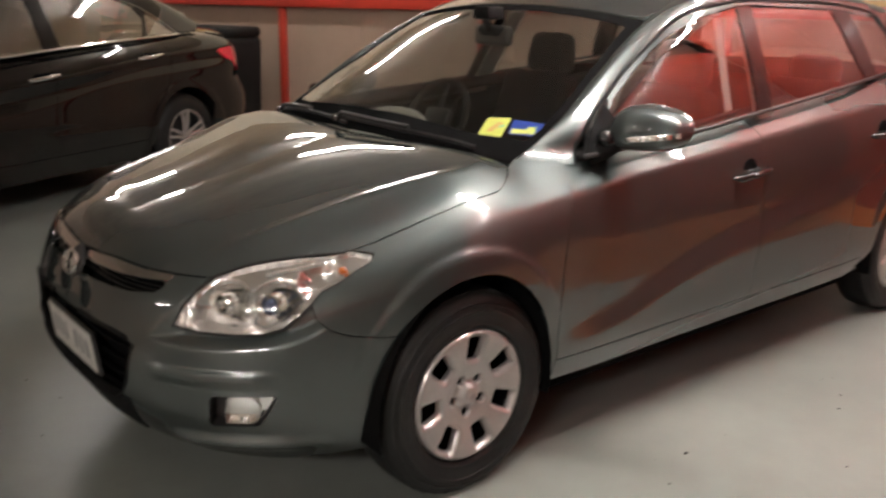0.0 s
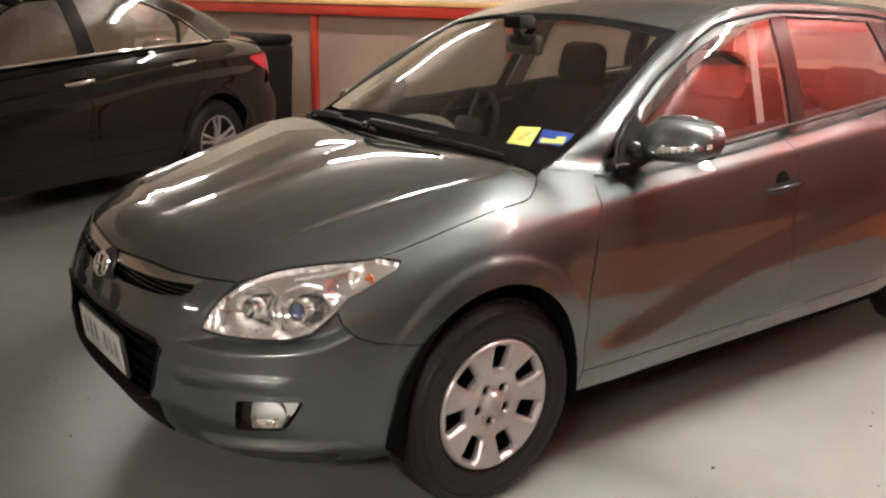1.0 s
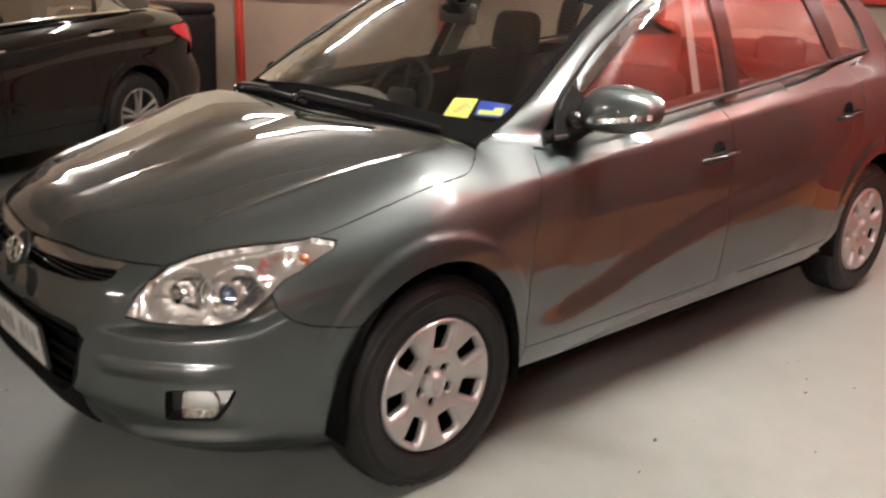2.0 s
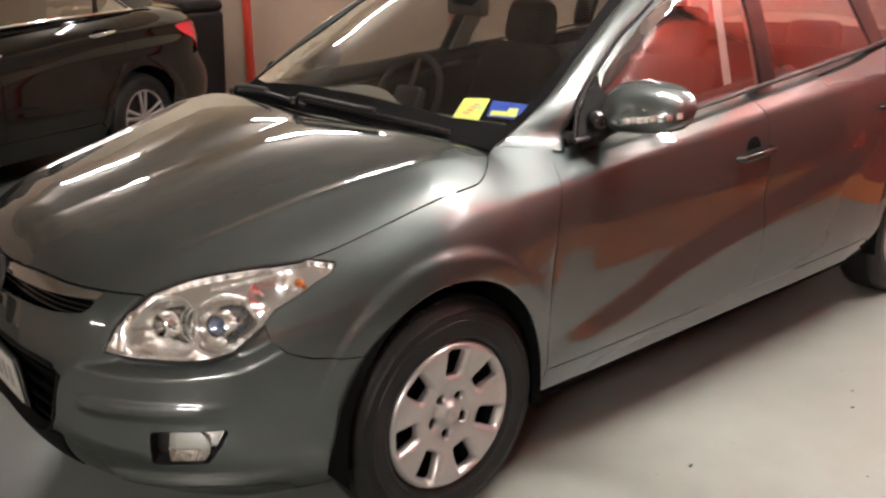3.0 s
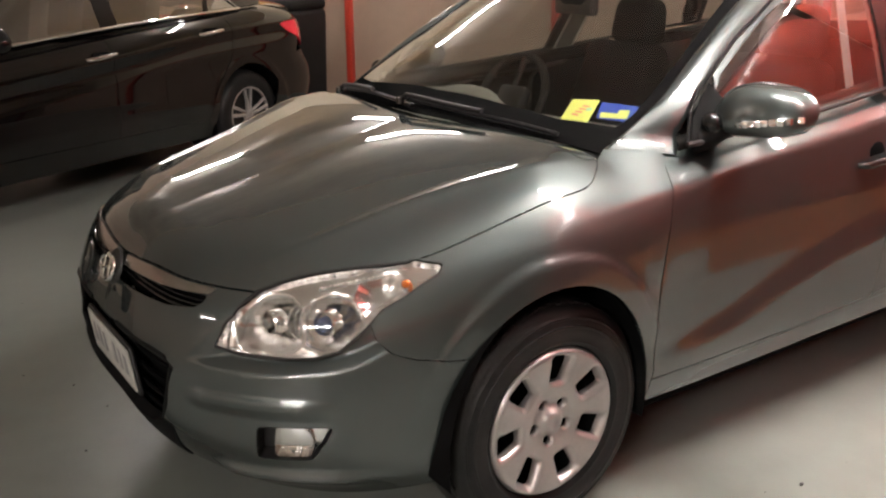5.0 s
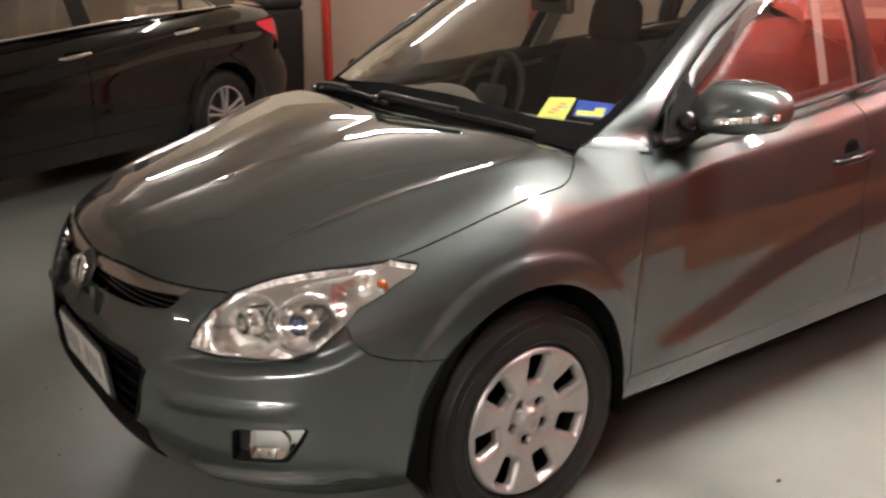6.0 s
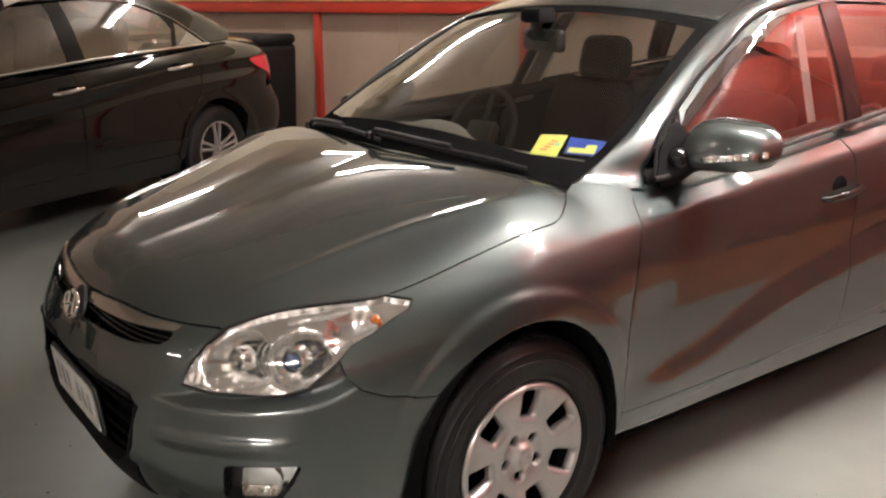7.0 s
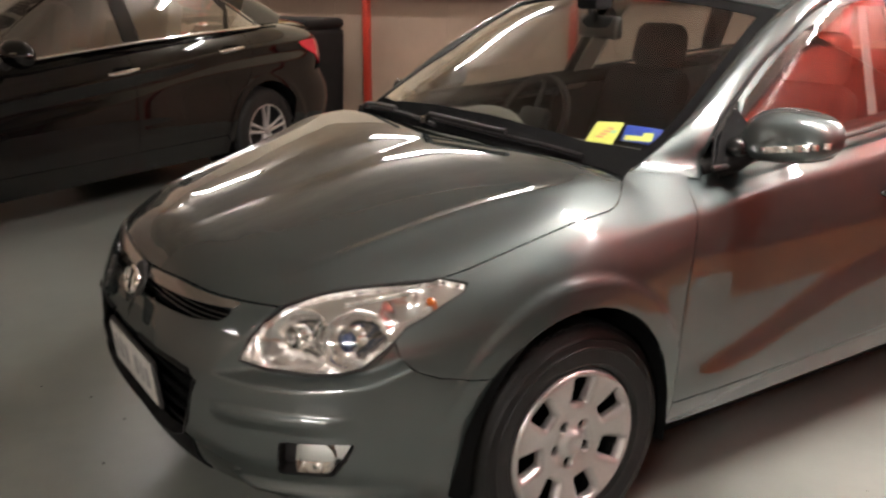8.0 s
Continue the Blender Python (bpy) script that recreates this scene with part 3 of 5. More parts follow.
    # black seals round the glass
    line = on([(1.335, .950), (1.6, .965), (1.9, .983), (2.235, 1.011), (2.55, 1.037), (2.9, 1.067), (3.27, 1.099), (3.56, 1.117)], "side", HU, False, 5)
    part("belt_seal", tube_bm([(x, s * (y + .002), z) for x, y, z in line], .0075, 8), BLACK_PLASTIC, hatch, "black rubber strip under the windows")
    line = on([(x, z - .003) for x, z in PILLAR_OUT] + [(3.54, 1.26), (3.57, 1.12)], "side", HU, False, 3)
    part("window_seal", tube_bm([(x, s * (y - .002), z) for x, y, z in line], .0045, 8), SATIN_BLACK, hatch)

# roof, screens, tailgate
panel("roof", mirrored([(1.825, 0), (1.835, .25)] + PILLAR_IN[6:] + [(3.75, .52), (3.78, 0)]), "top", HU, PAINT, hatch)
SCREEN_EDGE = [(1.035, 0), (1.055, .3)] + PILLAR_IN[:7] + [(1.835, .25), (1.825, 0)]
panel("windscreen", mirrored(SCREEN_EDGE), "top", HU, SCREEN_GLASS, hatch, gap=.0, sink=.004)
panel("tailgate_window", mirrored([(3.78, 0), (3.75, .50), (3.85, .56), (3.98, .62), (4.0, 0)]), "top", HU, SIDE_GLASS, hatch)
for s in (-1, 1):
    panel("tailgate_half", [(0, .62), (.60, .62), (.66, .95), (.60, 1.08), (0, 1.10)], "tail", HL, PAINT, hatch, s)
    panel("rear_bumper_half", [(0, .30), (.80, .30), (.83, .60), (.60, .615), (0, .615)], "tail", HL, PAINT, hatch, s)
    panel("tail_lamp", [(.605, .65), (.80, .62), (.81, 1.0), (.68, 1.05), (.665, .95)], "tail", HL, RED_LENS, hatch, s)

# front bumper
low = [(.572, .80, .205), (.391, .66, .185), (.25, .52, .19), (.13, .30, .235), (.085, 0, .255)]
arch_f = [(x, .85, z) for x, z in arch_line(0, 139, 196, 14)]
bump = np.vstack([edge_top_3d, lamp_in_3d[1:], lamp_low_3d[1:], seam_3d[1:], arch_f, low])
bump_poly = P(bump, "nose")
bump_poly[0], bump_poly[-1] = (0, bump_poly[0][1]), (0, .255)
low_c = P([(.08, .388, .530), (.087, .414, .515), (.084, .37, .40), (.081, .325, .318), (.075, .30, .296)], "nose")
grille_low = [(-.03, .525), (.1, .535), *P([(.04, .201, .537), (.066, .335, .536)], "nose"), *low_c, (.1, .268), (-.03, .262)]
up_c = P([(.12, .289, .671), (.144, .374, .676), (.178, .450, .681), (.172, .445, .668), (.149, .431, .655), (.112, .345, .642), (.09, .248, .637)], "nose")
grille_up = [(-.03, .655), (.1, .662), *up_c, (.1, .628), (-.03, .622)]
fog_c = P([(.208, .612, .408), (.339, .727, .413), (.325, .71, .37), (.303, .684, .324), (.208, .597, .318)], "nose")
fog_hole = rounded(fog_c, .008)
corner, brow_in = P([(.111, .454, .546)], "nose")[0], P([(.246, .541, .70)], "nose")[0]
edge_dir = np.array(brow_in) - np.array(corner)
edge_dir = edge_dir / np.linalg.norm(edge_dir)


def bumper_shape(uv, p):
    """Folds of the bumper: the recess beside the lamp, the strip above the fog lamp, the lower lip."""
    y, z = np.abs(p[:, 1]), p[:, 2]
    band = np.clip((y - .45) / .05, 0, 1) * np.clip((.74 - y) / .05, 0, 1)
    d = (uv[:, 0] - corner[0]) * edge_dir[1] - (uv[:, 1] - corner[1]) * edge_dir[0]
    brow = spl(uv[:, 0], [corner[0], .49, .63, .72, .80], [.546, .535, .54, .556, .60])
    recess = -np.minimum(np.maximum(np.minimum(d, (z - brow) * 1.6), 0) * .42, .022) * (uv[:, 0] < .84)
    up, down = .477 - .05 * (y - .6) ** 2, .458
    strip = .010 * np.clip((up + .006 - z) / .012, 0, 1) * np.clip((z - down + .03) / .03, 0, 1) * band
    strip = np.where(z > up + .006, 0, strip)
    lip = .020 * np.exp(-((z - .272) / np.where(z > .272, .011, .035)) ** 2) * np.clip((y - .45) / .07, 0, 1) * np.clip((.76 - y) / .06, 0, 1)
    return recess + strip + lip


LOBES = [(*P([at], "nose")[0], r, deep) for at, r, deep in (((.272, .592, .640), .072, .055), ((.372, .690, .648), .066, .050), ((.475, .735, .705), .060, .034))]


def reflector_shape(uv, p):
    """Overlapping hollow dishes, with a fluted fan at the inner end."""
    deep = np.zeros(len(uv))
    for a, b, r, d in LOBES:
        q = ((uv[:, 0] - a) ** 2 + (uv[:, 1] - b) ** 2) / r**2
        turn = np.arctan2(uv[:, 1] - b, uv[:, 0] - a)
        deep = np.maximum(deep, d * np.maximum(0, 1 - q) + .0035 * np.abs(np.sin(turn * 4.5)) * np.clip(q * 3, 0, 1) * (q < 1))
    ring = np.array(P(np.vstack([lamp_in_3d, lamp_low_3d[1:], lamp_rear_3d[1:], lamp_top_3d[::-1][1:-1]]), "nose"))
    near = np.full(len(uv), 1.0)
    for a, b in zip(ring, np.roll(ring, -1, axis=0)):
        t = np.clip(((uv - a) @ (b - a)) / max((b - a) @ (b - a), 1e-12), 0, 1)
        near = np.minimum(near, np.linalg.norm(a + t[:, None] * (b - a) - uv, axis=1))
    deep = deep * np.clip(near / .022, 0, 1) ** .7
    fan = np.clip((LOBES[0][0] - .045 - uv[:, 0]) / .02, 0, 1)
    return -deep - .003 * fan * np.sin(uv[:, 0] * 2 * math.pi / .016)


for s in (-1, 1):
    panel("bumper_half", bump_poly, "nose", HL, PAINT, hatch, s, holes=[grille_low, grille_up, fog_hole], cell=.006, gap=.0015, shape=bumper_shape, lip=.012)
    # near-black sheets: shade behind the grille openings put into the colour
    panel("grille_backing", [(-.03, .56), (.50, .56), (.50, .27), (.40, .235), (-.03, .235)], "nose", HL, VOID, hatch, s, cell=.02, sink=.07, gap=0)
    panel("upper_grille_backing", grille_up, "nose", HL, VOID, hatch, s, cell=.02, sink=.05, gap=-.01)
    # grille mesh bars
    for z in (.640, .650, .660):
        line = lay(np.array([(u, z + .03 * max(0, u - .3)) for u in np.linspace(0, .42, 14)]), "nose", HL) - np.array([-.018, 0, 0])
        part("grille_bar", tube_bm([(x, s * y, zz) for x, y, zz in line], .0035, 6), GLOSS_BLACK, hatch)
    # lower bars take the same shade colour as the backing
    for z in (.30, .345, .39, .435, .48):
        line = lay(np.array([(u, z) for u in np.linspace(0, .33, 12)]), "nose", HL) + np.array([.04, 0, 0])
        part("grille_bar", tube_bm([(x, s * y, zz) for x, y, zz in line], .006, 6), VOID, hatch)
    frame_poly = [(-.02, .25), *P([(.13, .30, .236), (.145, .335, .230), (.086, .385, .35), (.081, .345, .355), (.075, .302, .335)], "nose"), (.1, .305), (-.02, .30)]
    panel("grille_frame", frame_poly, "nose", HL, SATIN_BLACK, hatch, s, cell=.01, gap=0, sink=-.004, lip=.03, label="black lower frame of the grille")
    rim = lay(np.array([q for q in grille_low if q[0] > .0]), "nose", HL)
    rim = rim - slope(HL, rim) * .004
    part("grille_rim", tube_bm([(x, s * y, z) for x, y, z in rim], .009, 8), SATIN_BLACK, hatch)
    # chrome bar above the slot
    bar = rounded(P(np.vstack([[(.11, 0, .657), (.10, .1, .663), (.12, .289, .672), (.144, .374, .677), (.181, .458, .684)], [(.199, .464, .697)], [(x, y, z - .003) for x, y, z in edge_top_3d[edge_top_3d[:, 1] < .45][::-1]]]), "nose"), .004)
    panel("grille_bar_chrome", bar, "nose", HL, SATIN_CHROME, hatch, s, cell=.008, gap=.001, sink=-.004, lip=.02, label="chrome bar over the grille")

    # headlight
    lamp_3d = np.vstack([lamp_in_3d, lamp_low_3d[1:], lamp_rear_3d[1:], lamp_top_3d[::-1][1:-1]])
    lamp = P(lamp_3d, "nose")
    light = new("headlight")
    light.parent = hatch
    panel("bowl", lamp, "nose", HL, REFLECTOR, light, s, cell=.005, sink=.016, gap=.004, lip=-.012, shape=reflector_shape)
    panel("lens", lamp, "nose", HL, LAMP_GLASS, light, s, cell=.012, gap=.003, sink=.002, lip=.003, label="clear plastic headlight lens")
    rim = lay(np.array(lamp), "nose", HL)
    rim = rim - slope(HL, rim) * .004
    part("seal", tube_bm([(x, s * y, z) for x, y, z in rim], .0042, 6, closed=True), BLACK_PLASTIC, light)

# unseen near-black board, so the seams round the bonnet look shaded
part("bonnet_gap", box_bm((.5, 1.1, .02), (.75, 0, .70), 0), VOID, hatch)


def wheel(x, side):
    root = new("wheel")
    root.parent = hatch
    root.matrix_local = Matrix.Translation((x, side * .769, .308)) @ Matrix.Rotation(0 if side < 0 else math.pi, 4, "Z")
    prof = [(.205, .070), (.201, .080), (.210, .0885), (.214, .0905), (.219, .0890), (.235, .0925), (.250, .0930), (.2515, .0945), (.256, .0945), (.2575, .0922), (.272, .0885), (.2735, .0900), (.277, .0893), (.2785, .0862), (.287, .082), (.297, .074), (.303, .064), (.3065, .05), (.309, .02), (.309, -.02), (.303, -.064), (.284, -.084), (.235, -.092), (.20, -.08)]
    part("tyre", lathe([(r, -a) for r, a in prof], 72), RUBBER, root)
    bm = bmesh.new()
    for k in range(84):
        a = 2 * math.pi * k / 84
        turn = Matrix.Rotation(-a, 4, "Y")
        for yy, w in ((-.053, .022), (-.018, .030), (.026, .030)):
            box_bm((.006, w, .013), turn @ Vector((.3035, yy + .004 * (k % 2), 0)), 0, turn @ Matrix.Rotation(radians(14), 4, "X"), bm=bm)
    part("tread", bm, RUBBER, root, smooth=False)
    # near-black bowl: shade behind the hubcap windows put into the colour
    part("rim", lathe([(.20, -.08), (.185, -.05), (.17, -.02), (.10, -.01), (0, -.01)], 48), VOID, root)
    holes = []
    for k in range(7):
        a = 2 * math.pi * (k + HUB_TURN) / 7
        pts = [(.104, -.021), (.174, -.031), (.178, .022), (.171, .031), (.106, .023)]
        holes.append(rounded([(r * math.cos(a) - q * math.sin(a), r * math.sin(a) + q * math.cos(a)) for r, q in pts], .008))
    for k in range(5):
        a = 2 * math.pi * (k + LUG_TURN) / 5
        holes.append([(.054 * math.cos(a) + .016 * math.cos(j * .628), .054 * math.sin(a) + .016 * math.sin(j * .628)) for j in range(10)])
    disc = [(.1985 * math.cos(k * math.pi / 36), .1985 * math.sin(k * math.pi / 36)) for k in range(72)]
    uv, quads, edge = sheet(disc, holes, .004, 0)
    r = np.hypot(*uv.T)
    out = spl(r, [0, .028, .034, .07, .12, .175, .19, .1985], [.084, .084, .076, .075, .084, .091, .089, .078])
    near = np.full(len(uv), 1.0)
    for hole in holes[:7]:
        for i in range(len(hole)):
            a, b = np.array(hole[i]), np.array(hole[(i + 1) % len(hole)])
            t = np.clip(((uv - a) @ (b - a)) / max((b - a) @ (b - a), 1e-12), 0, 1)
            near = np.minimum(near, np.linalg.norm(a + t[:, None] * (b - a) - uv, axis=1))
    out = out - .011 * np.clip(1 - near / .011, 0, 1)
    pts = [*np.stack([uv[:, 0], -out, uv[:, 1]], -1)]
    half_e = {}
    for q in quads:
        for k in range(4):
            e = (int(q[k]), int(q[(k + 1) % 4]))
            if e[::-1] in half_e:
                del half_e[e[::-1]]
            else:
                half_e[e] = 1
    faces, rim = [tuple(q) for q in quads], {}
    for i in {i for e in half_e for i in e}:
        rim[i] = len(pts)
        pts.append(pts[i] * np.array([.985, 1, .985]) + np.array([0, .018, 0]))
    faces += [(b, a, rim[a], rim[b]) for a, b in half_e]
    obj("hubcap", pts, [f[::-1] for f in faces], SILVER, root, "silver plastic hubcap with seven windows")
    part("cap_mark", tube_bm([(.016 * math.cos(k * .524), -.0845, .010 * math.sin(k * .524)) for k in range(12)], .0016, 6, closed=True), CHROME, root)
    for k in range(5):
        a = 2 * math.pi * (k + LUG_TURN) / 5
        bm = lathe([(0, -.052), (.006, -.052), (.0075, -.049), (.0075, -.03)], 6)
        bmesh.ops.transform(bm, matrix=Matrix.Translation((.054 * math.cos(a), 0, .054 * math.sin(a))), verts=bm.verts)
        part("wheel_nut", bm, BLACK_PLASTIC, root)
    return root


HUB_TURN, LUG_TURN = .61, .653
for x in (.885, 3.535):
    for s in (-1, 1):
        wheel(x, s)
        k = 0 if x < 2 else 1
        ax, az, rx, rz = ARCHES[k]
        # near-black liner: the shade inside the arch is put into its colour
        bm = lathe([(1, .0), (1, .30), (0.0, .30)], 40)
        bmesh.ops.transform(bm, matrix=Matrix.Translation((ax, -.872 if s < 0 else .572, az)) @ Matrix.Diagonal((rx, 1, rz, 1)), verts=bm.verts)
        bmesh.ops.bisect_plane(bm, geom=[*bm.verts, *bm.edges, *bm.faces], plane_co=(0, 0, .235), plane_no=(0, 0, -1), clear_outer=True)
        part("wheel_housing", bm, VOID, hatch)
# near-black filler boxes; shade in the nose and underneath put into the colour
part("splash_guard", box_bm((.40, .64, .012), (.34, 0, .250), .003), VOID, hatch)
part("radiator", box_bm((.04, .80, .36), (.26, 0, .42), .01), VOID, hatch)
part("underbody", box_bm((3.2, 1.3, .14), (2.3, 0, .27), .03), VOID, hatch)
# wide box added to stop light leaking through under the car
part("underbody_light_block", box_bm((1.9, 1.60, .14), (2.2, 0, .262), .03), VOID, hatch)
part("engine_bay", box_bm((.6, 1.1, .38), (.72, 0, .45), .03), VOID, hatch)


# ---- hatchback: lamps, trim, mirrors, cabin ----
def sub(name, parent, label=""):
    ob = new(name)
    ob.parent = parent
    if label:
        ob["label"] = label
    return ob


def aim(bm, at, way):
    """Turn a body made along -y so that it looks along way, and set it at a place."""
    q = Vector((0, -1, 0)).rotation_difference(Vector(way))
    bmesh.ops.transform(bm, matrix=Matrix.Translation(at) @ q.to_matrix().to_4x4(), verts=bm.verts)
    return bm


def dish(r, depth, n=28):
    prof = [(r * 1.04, -.004), (r, 0.0)] + [(r * math.sqrt(1 - t), depth * t) for t in (.2, .4, .6, .75, .87, .95)] + [(0.012, depth)]
    return lathe(prof, n)


for s in (-1, 1):
    light = [o for o in hatch.children if o.name.startswith("headlight")][0 if s < 0 else 1]
    # main beam, dipped beam, turn lamp
    part("bulb_shield", aim(lathe([(0, -.022), (.010, -.021), (.015, -.012), (.016, .03)], 16), (.275, s * .585, .640), (-.93, s * .28, .12)), CHROME, light)
    for at, way, r in (((.262, s * .590, .640), (-.93, s * .28, .12), .024), ((.352, s * .682, .645), (-.86, s * .45, .14), .025)):
        part("bezel", aim(lathe([(r - .003, .03), (r - .002, 0), (r, -.003), (r + .004, 0), (r + .006, .03)], 28), at, way), CHROME, light)
    part("projector_lens", aim(lathe([(0, -.012), (.011, -.010), (.018, -.003), (.019, .01)], 20), (.352, s * .682, .645), (-.86, s * .45, .14)), BLUE_GLASS, light)
    part("turn_bulb", aim(lathe([(0, -.014), (.008, -.011), (.011, 0), (.010, .012)], 14), (.525, s * .748, .722), (-.6, s * .75, .2)), AMBER, light, "amber turn bulb")
    for k in range(15):
        t = k / 14
        at = (.372 + .118 * t, s * (.640 + .066 * t), .712 + .024 * t)
        part("reflector_facet", box_bm((.008, .010, .013), at, .002, Matrix.Rotation(s * (-.55 - .2 * t), 4, "Z") @ Matrix.Rotation(.5 + .6 * (k % 2), 4, "X")), MIRROR_CHROME, light)
    for k in range(4):
        x, y = .298 + .009 * k, .625 + .010 * k
        part("reflector_rib", tube_bm([(x + .012, s * (y + .006), .604), (x, s * y, .622), (x - .003, s * (y - .002), .645), (x + .002, s * y, .668), (x + .014, s * (y + .006), .685)], .0026, 6), MIRROR_CHROME, light)
    # fog lamp
    fog = sub("fog_lamp", hatch)
    panel("surround", fog_hole, "nose", HL, BLACK_PLASTIC, fog, s, cell=.01, sink=.032, gap=.001, lip=-.03)
    inner = rounded([(a + (.030 if i in (0, 4) else -.004), b) for i, (a, b) in enumerate(fog_c)], .010)
    panel("bowl", inner, "nose", HL, CHROME, fog, s, cell=.008, sink=.026, gap=.003, lip=-.018)
    part("reflector", aim(dish(.036, .026), (.292, s * .655, .363), (-.85, s * .5, .02)), CHROME, fog)
    panel("lens", inner, "nose", HL, LAMP_GLASS, fog, s, cell=.01, sink=.004, gap=.002, lip=.003)

# badge: an oval ring with a slanted double stroke
badge = sub("badge", hatch, "chrome oval maker's badge")
ring = [(.074 + .016 * math.sin(a) * .6, .052 * math.cos(a), .648 + .031 * math.sin(a)) for a in np.linspace(0, 2 * math.pi, 36, endpoint=False)]
part("ring", tube_bm(ring, .0060, 8, closed=True), CHROME, badge)
for y in (-.022, .022):
    part("stroke", tube_bm([(.066, y - .008, .627), (.074, y, .648), (.083, y + .010, .669)], [.0045, .006, .0045], 8), CHROME, badge)
part("stroke", tube_bm([(.070, .026, .640), (.073, 0, .648), (.078, -.026, .657)], [.004, .005, .004], 8), CHROME, badge)
part("backing", aim(lathe([(0, .002), (.047, .002), (.052, .008)], 28), (.088, 0, .648), (-.93, 0, .35)), BLACK_PLASTIC, badge)

plate = sub("number_plate", hatch, "white number plate with dark characters")
tilt = Matrix.Rotation(radians(-6), 4, "Y")
part("holder", box_bm((.012, .39, .14), (.066, 0, .420), .006, tilt), BLACK_PLASTIC, plate)
part("plate", box_bm((.004, .372, .118), (.057, 0, .421), .001, tilt), WHITE_PLASTIC, plate)
for k, y in enumerate((.14, .093, .046, -.046, -.093, -.14)):
    part("character_bar", box_bm((.002, .024 + .006 * (k % 2), .058), (.0545, y, .424), .0008, tilt), INK, plate)

for s in (-1, 1):
    # door handles
    for hx, hz in ((2.166, .813), (3.155, .877)):
        h = sub("door_handle", hatch)
        y0 = float(lay(np.array([(hx, hz)]), "side", HL)[0][1])
        # flat near-black disc: the hand hollow's shade put into the colour
        bm = lathe([(.0, -.002), (.040, -.002), (.044, .001)], 24)
        bmesh.ops.transform(bm, matrix=Matrix.Translation((hx - .004, s * (y0 - .0035) if s < 0 else y0 + .0035, hz + .010)) @ Matrix.Rotation(0 if s < 0 else math.pi, 4, "Z") @ Matrix.Diagonal((1.05, 1, 1, 1)), verts=bm.verts)
        part("recess", bm, VOID, h)
        part("grip", tube_bm([(hx - .098, s * (y0 - .004), hz - .008), (hx - .084, s * (y0 + .018), hz - .007), (hx, s * (y0 + .028), hz), (hx + .084, s * (y0 + .020), hz + .007), (hx + .098, s * (y0 - .004), hz + .008)], [.008, .0105, .0115, .0105, .008], 12), GLOSS_BLACK, h, "dark glossy door grip")
    # mirrors
    m = sub("door_mirror", hatch)
    loop = curve([(.790, .972), (.795, 1.038), (.822, 1.080), (.876, 1.098), (.962, 1.094), (1.016, 1.078), (1.045, 1.045), (1.040, 1.002), (.995, .973), (.876, .960)], 4, True)
    cy, cz = .913, 1.026
    # the far one is folded back along the door
    fold = Matrix.Translation((1.46, .82, 0)) @ Matrix.Rotation(radians(-78), 4, "Z") @ Matrix.Translation((-1.46, -.82, 0)) if s > 0 else Matrix.Identity(4)

    def front(t):
        return (1 - t**3.2) ** (1 / 2.5) if t < 1 else .02
    verts, faces, n = [], [], len(loop)
    steps = [0, .04, .12, .25, .4, .55, .7, .82, .91, .96, .985, 1.0]
    for t in steps:
        k = front(t)
        for y, z in loop:
            verts.append(fold @ Vector((1.545 - .105 * t + .10 * (y - cy) + .28 * (z - cz) * k, s * (cy + (y - cy) * k), cz + (z - cz) * k)))
    for i in range(len(steps) - 1):
        for j in range(n):
            faces.append((i * n + j, i * n + (j + 1) % n, (i + 1) * n + (j + 1) % n, (i + 1) * n + j))
    faces.append(tuple((len(steps) - 1) * n + j for j in range(n)))
    obj("housing", verts, [f if s < 0 else f[::-1] for f in faces], PAINT, m)
    obj("glass", [fold @ Vector((1.547 + .10 * (y - cy) + .28 * (z - cz) * .95, s * (cy + (y - cy) * .95), cz + (z - cz) * .95)) for y, z in loop], [tuple(range(n)) if s > 0 else tuple(range(n))[::-1]], CHROME, m, "mirror glass", smooth=False)
    strip = sub("turn_strip", m)
    edge = np.array(loop) - np.array([cy, cz])
    turns, reach = np.arctan2(edge[:, 1], edge[:, 0]), np.hypot(*edge.T)
    order = np.argsort(turns)
    for k in range(9):
        y, z = .905 + .134 * k / 8, 1.001 + .022 * k / 8
        full = np.interp(math.atan2(z - cz, y - cy), turns[order], reach[order], period=2 * math.pi)
        t = max(0, 1 - min(.999, math.hypot(y - cy, z - cz) / full) ** 2.5) ** (1 / 3.2)
        at = fold @ Vector((1.545 - .105 * t + .10 * (y - cy) + .28 * (z - cz), s * y, z))
        part("facet", box_bm((.010, .017, .017), at, .003, fold.to_3x3().to_4x4() @ Matrix.Rotation(s * (-.10 * k) + .3 * (k % 2), 4, "Z") @ Matrix.Rotation(.35 * (k % 3 - 1), 4, "Y")), MIRROR_CHROME, strip)
    part("arm", tube_bm([(1.385, s * .80, .945), (1.42, s * .835, .962), (1.455, s * .842, .978), (1.50, s * .85, .99)], [.034, .028, .026, .024], 14), SATIN_BLACK, m)
    bm = bmesh.new()
    bmesh.ops.create_uvsphere(bm, u_segments=18, v_segments=10, radius=.030)
    bmesh.ops.transform(bm, matrix=Matrix.Translation((1.42, s * .835, .995)), verts=bm.verts)
    part("pivot_cover", bm, GLOSS_BLACK, m)
    panel("sail", [(1.340, .951), (1.388, 1.010), (1.443, 1.056), (1.492, 1.088), (1.53, .966)], "side", HU, FRIT, m, s, cell=.01, sink=-.004)

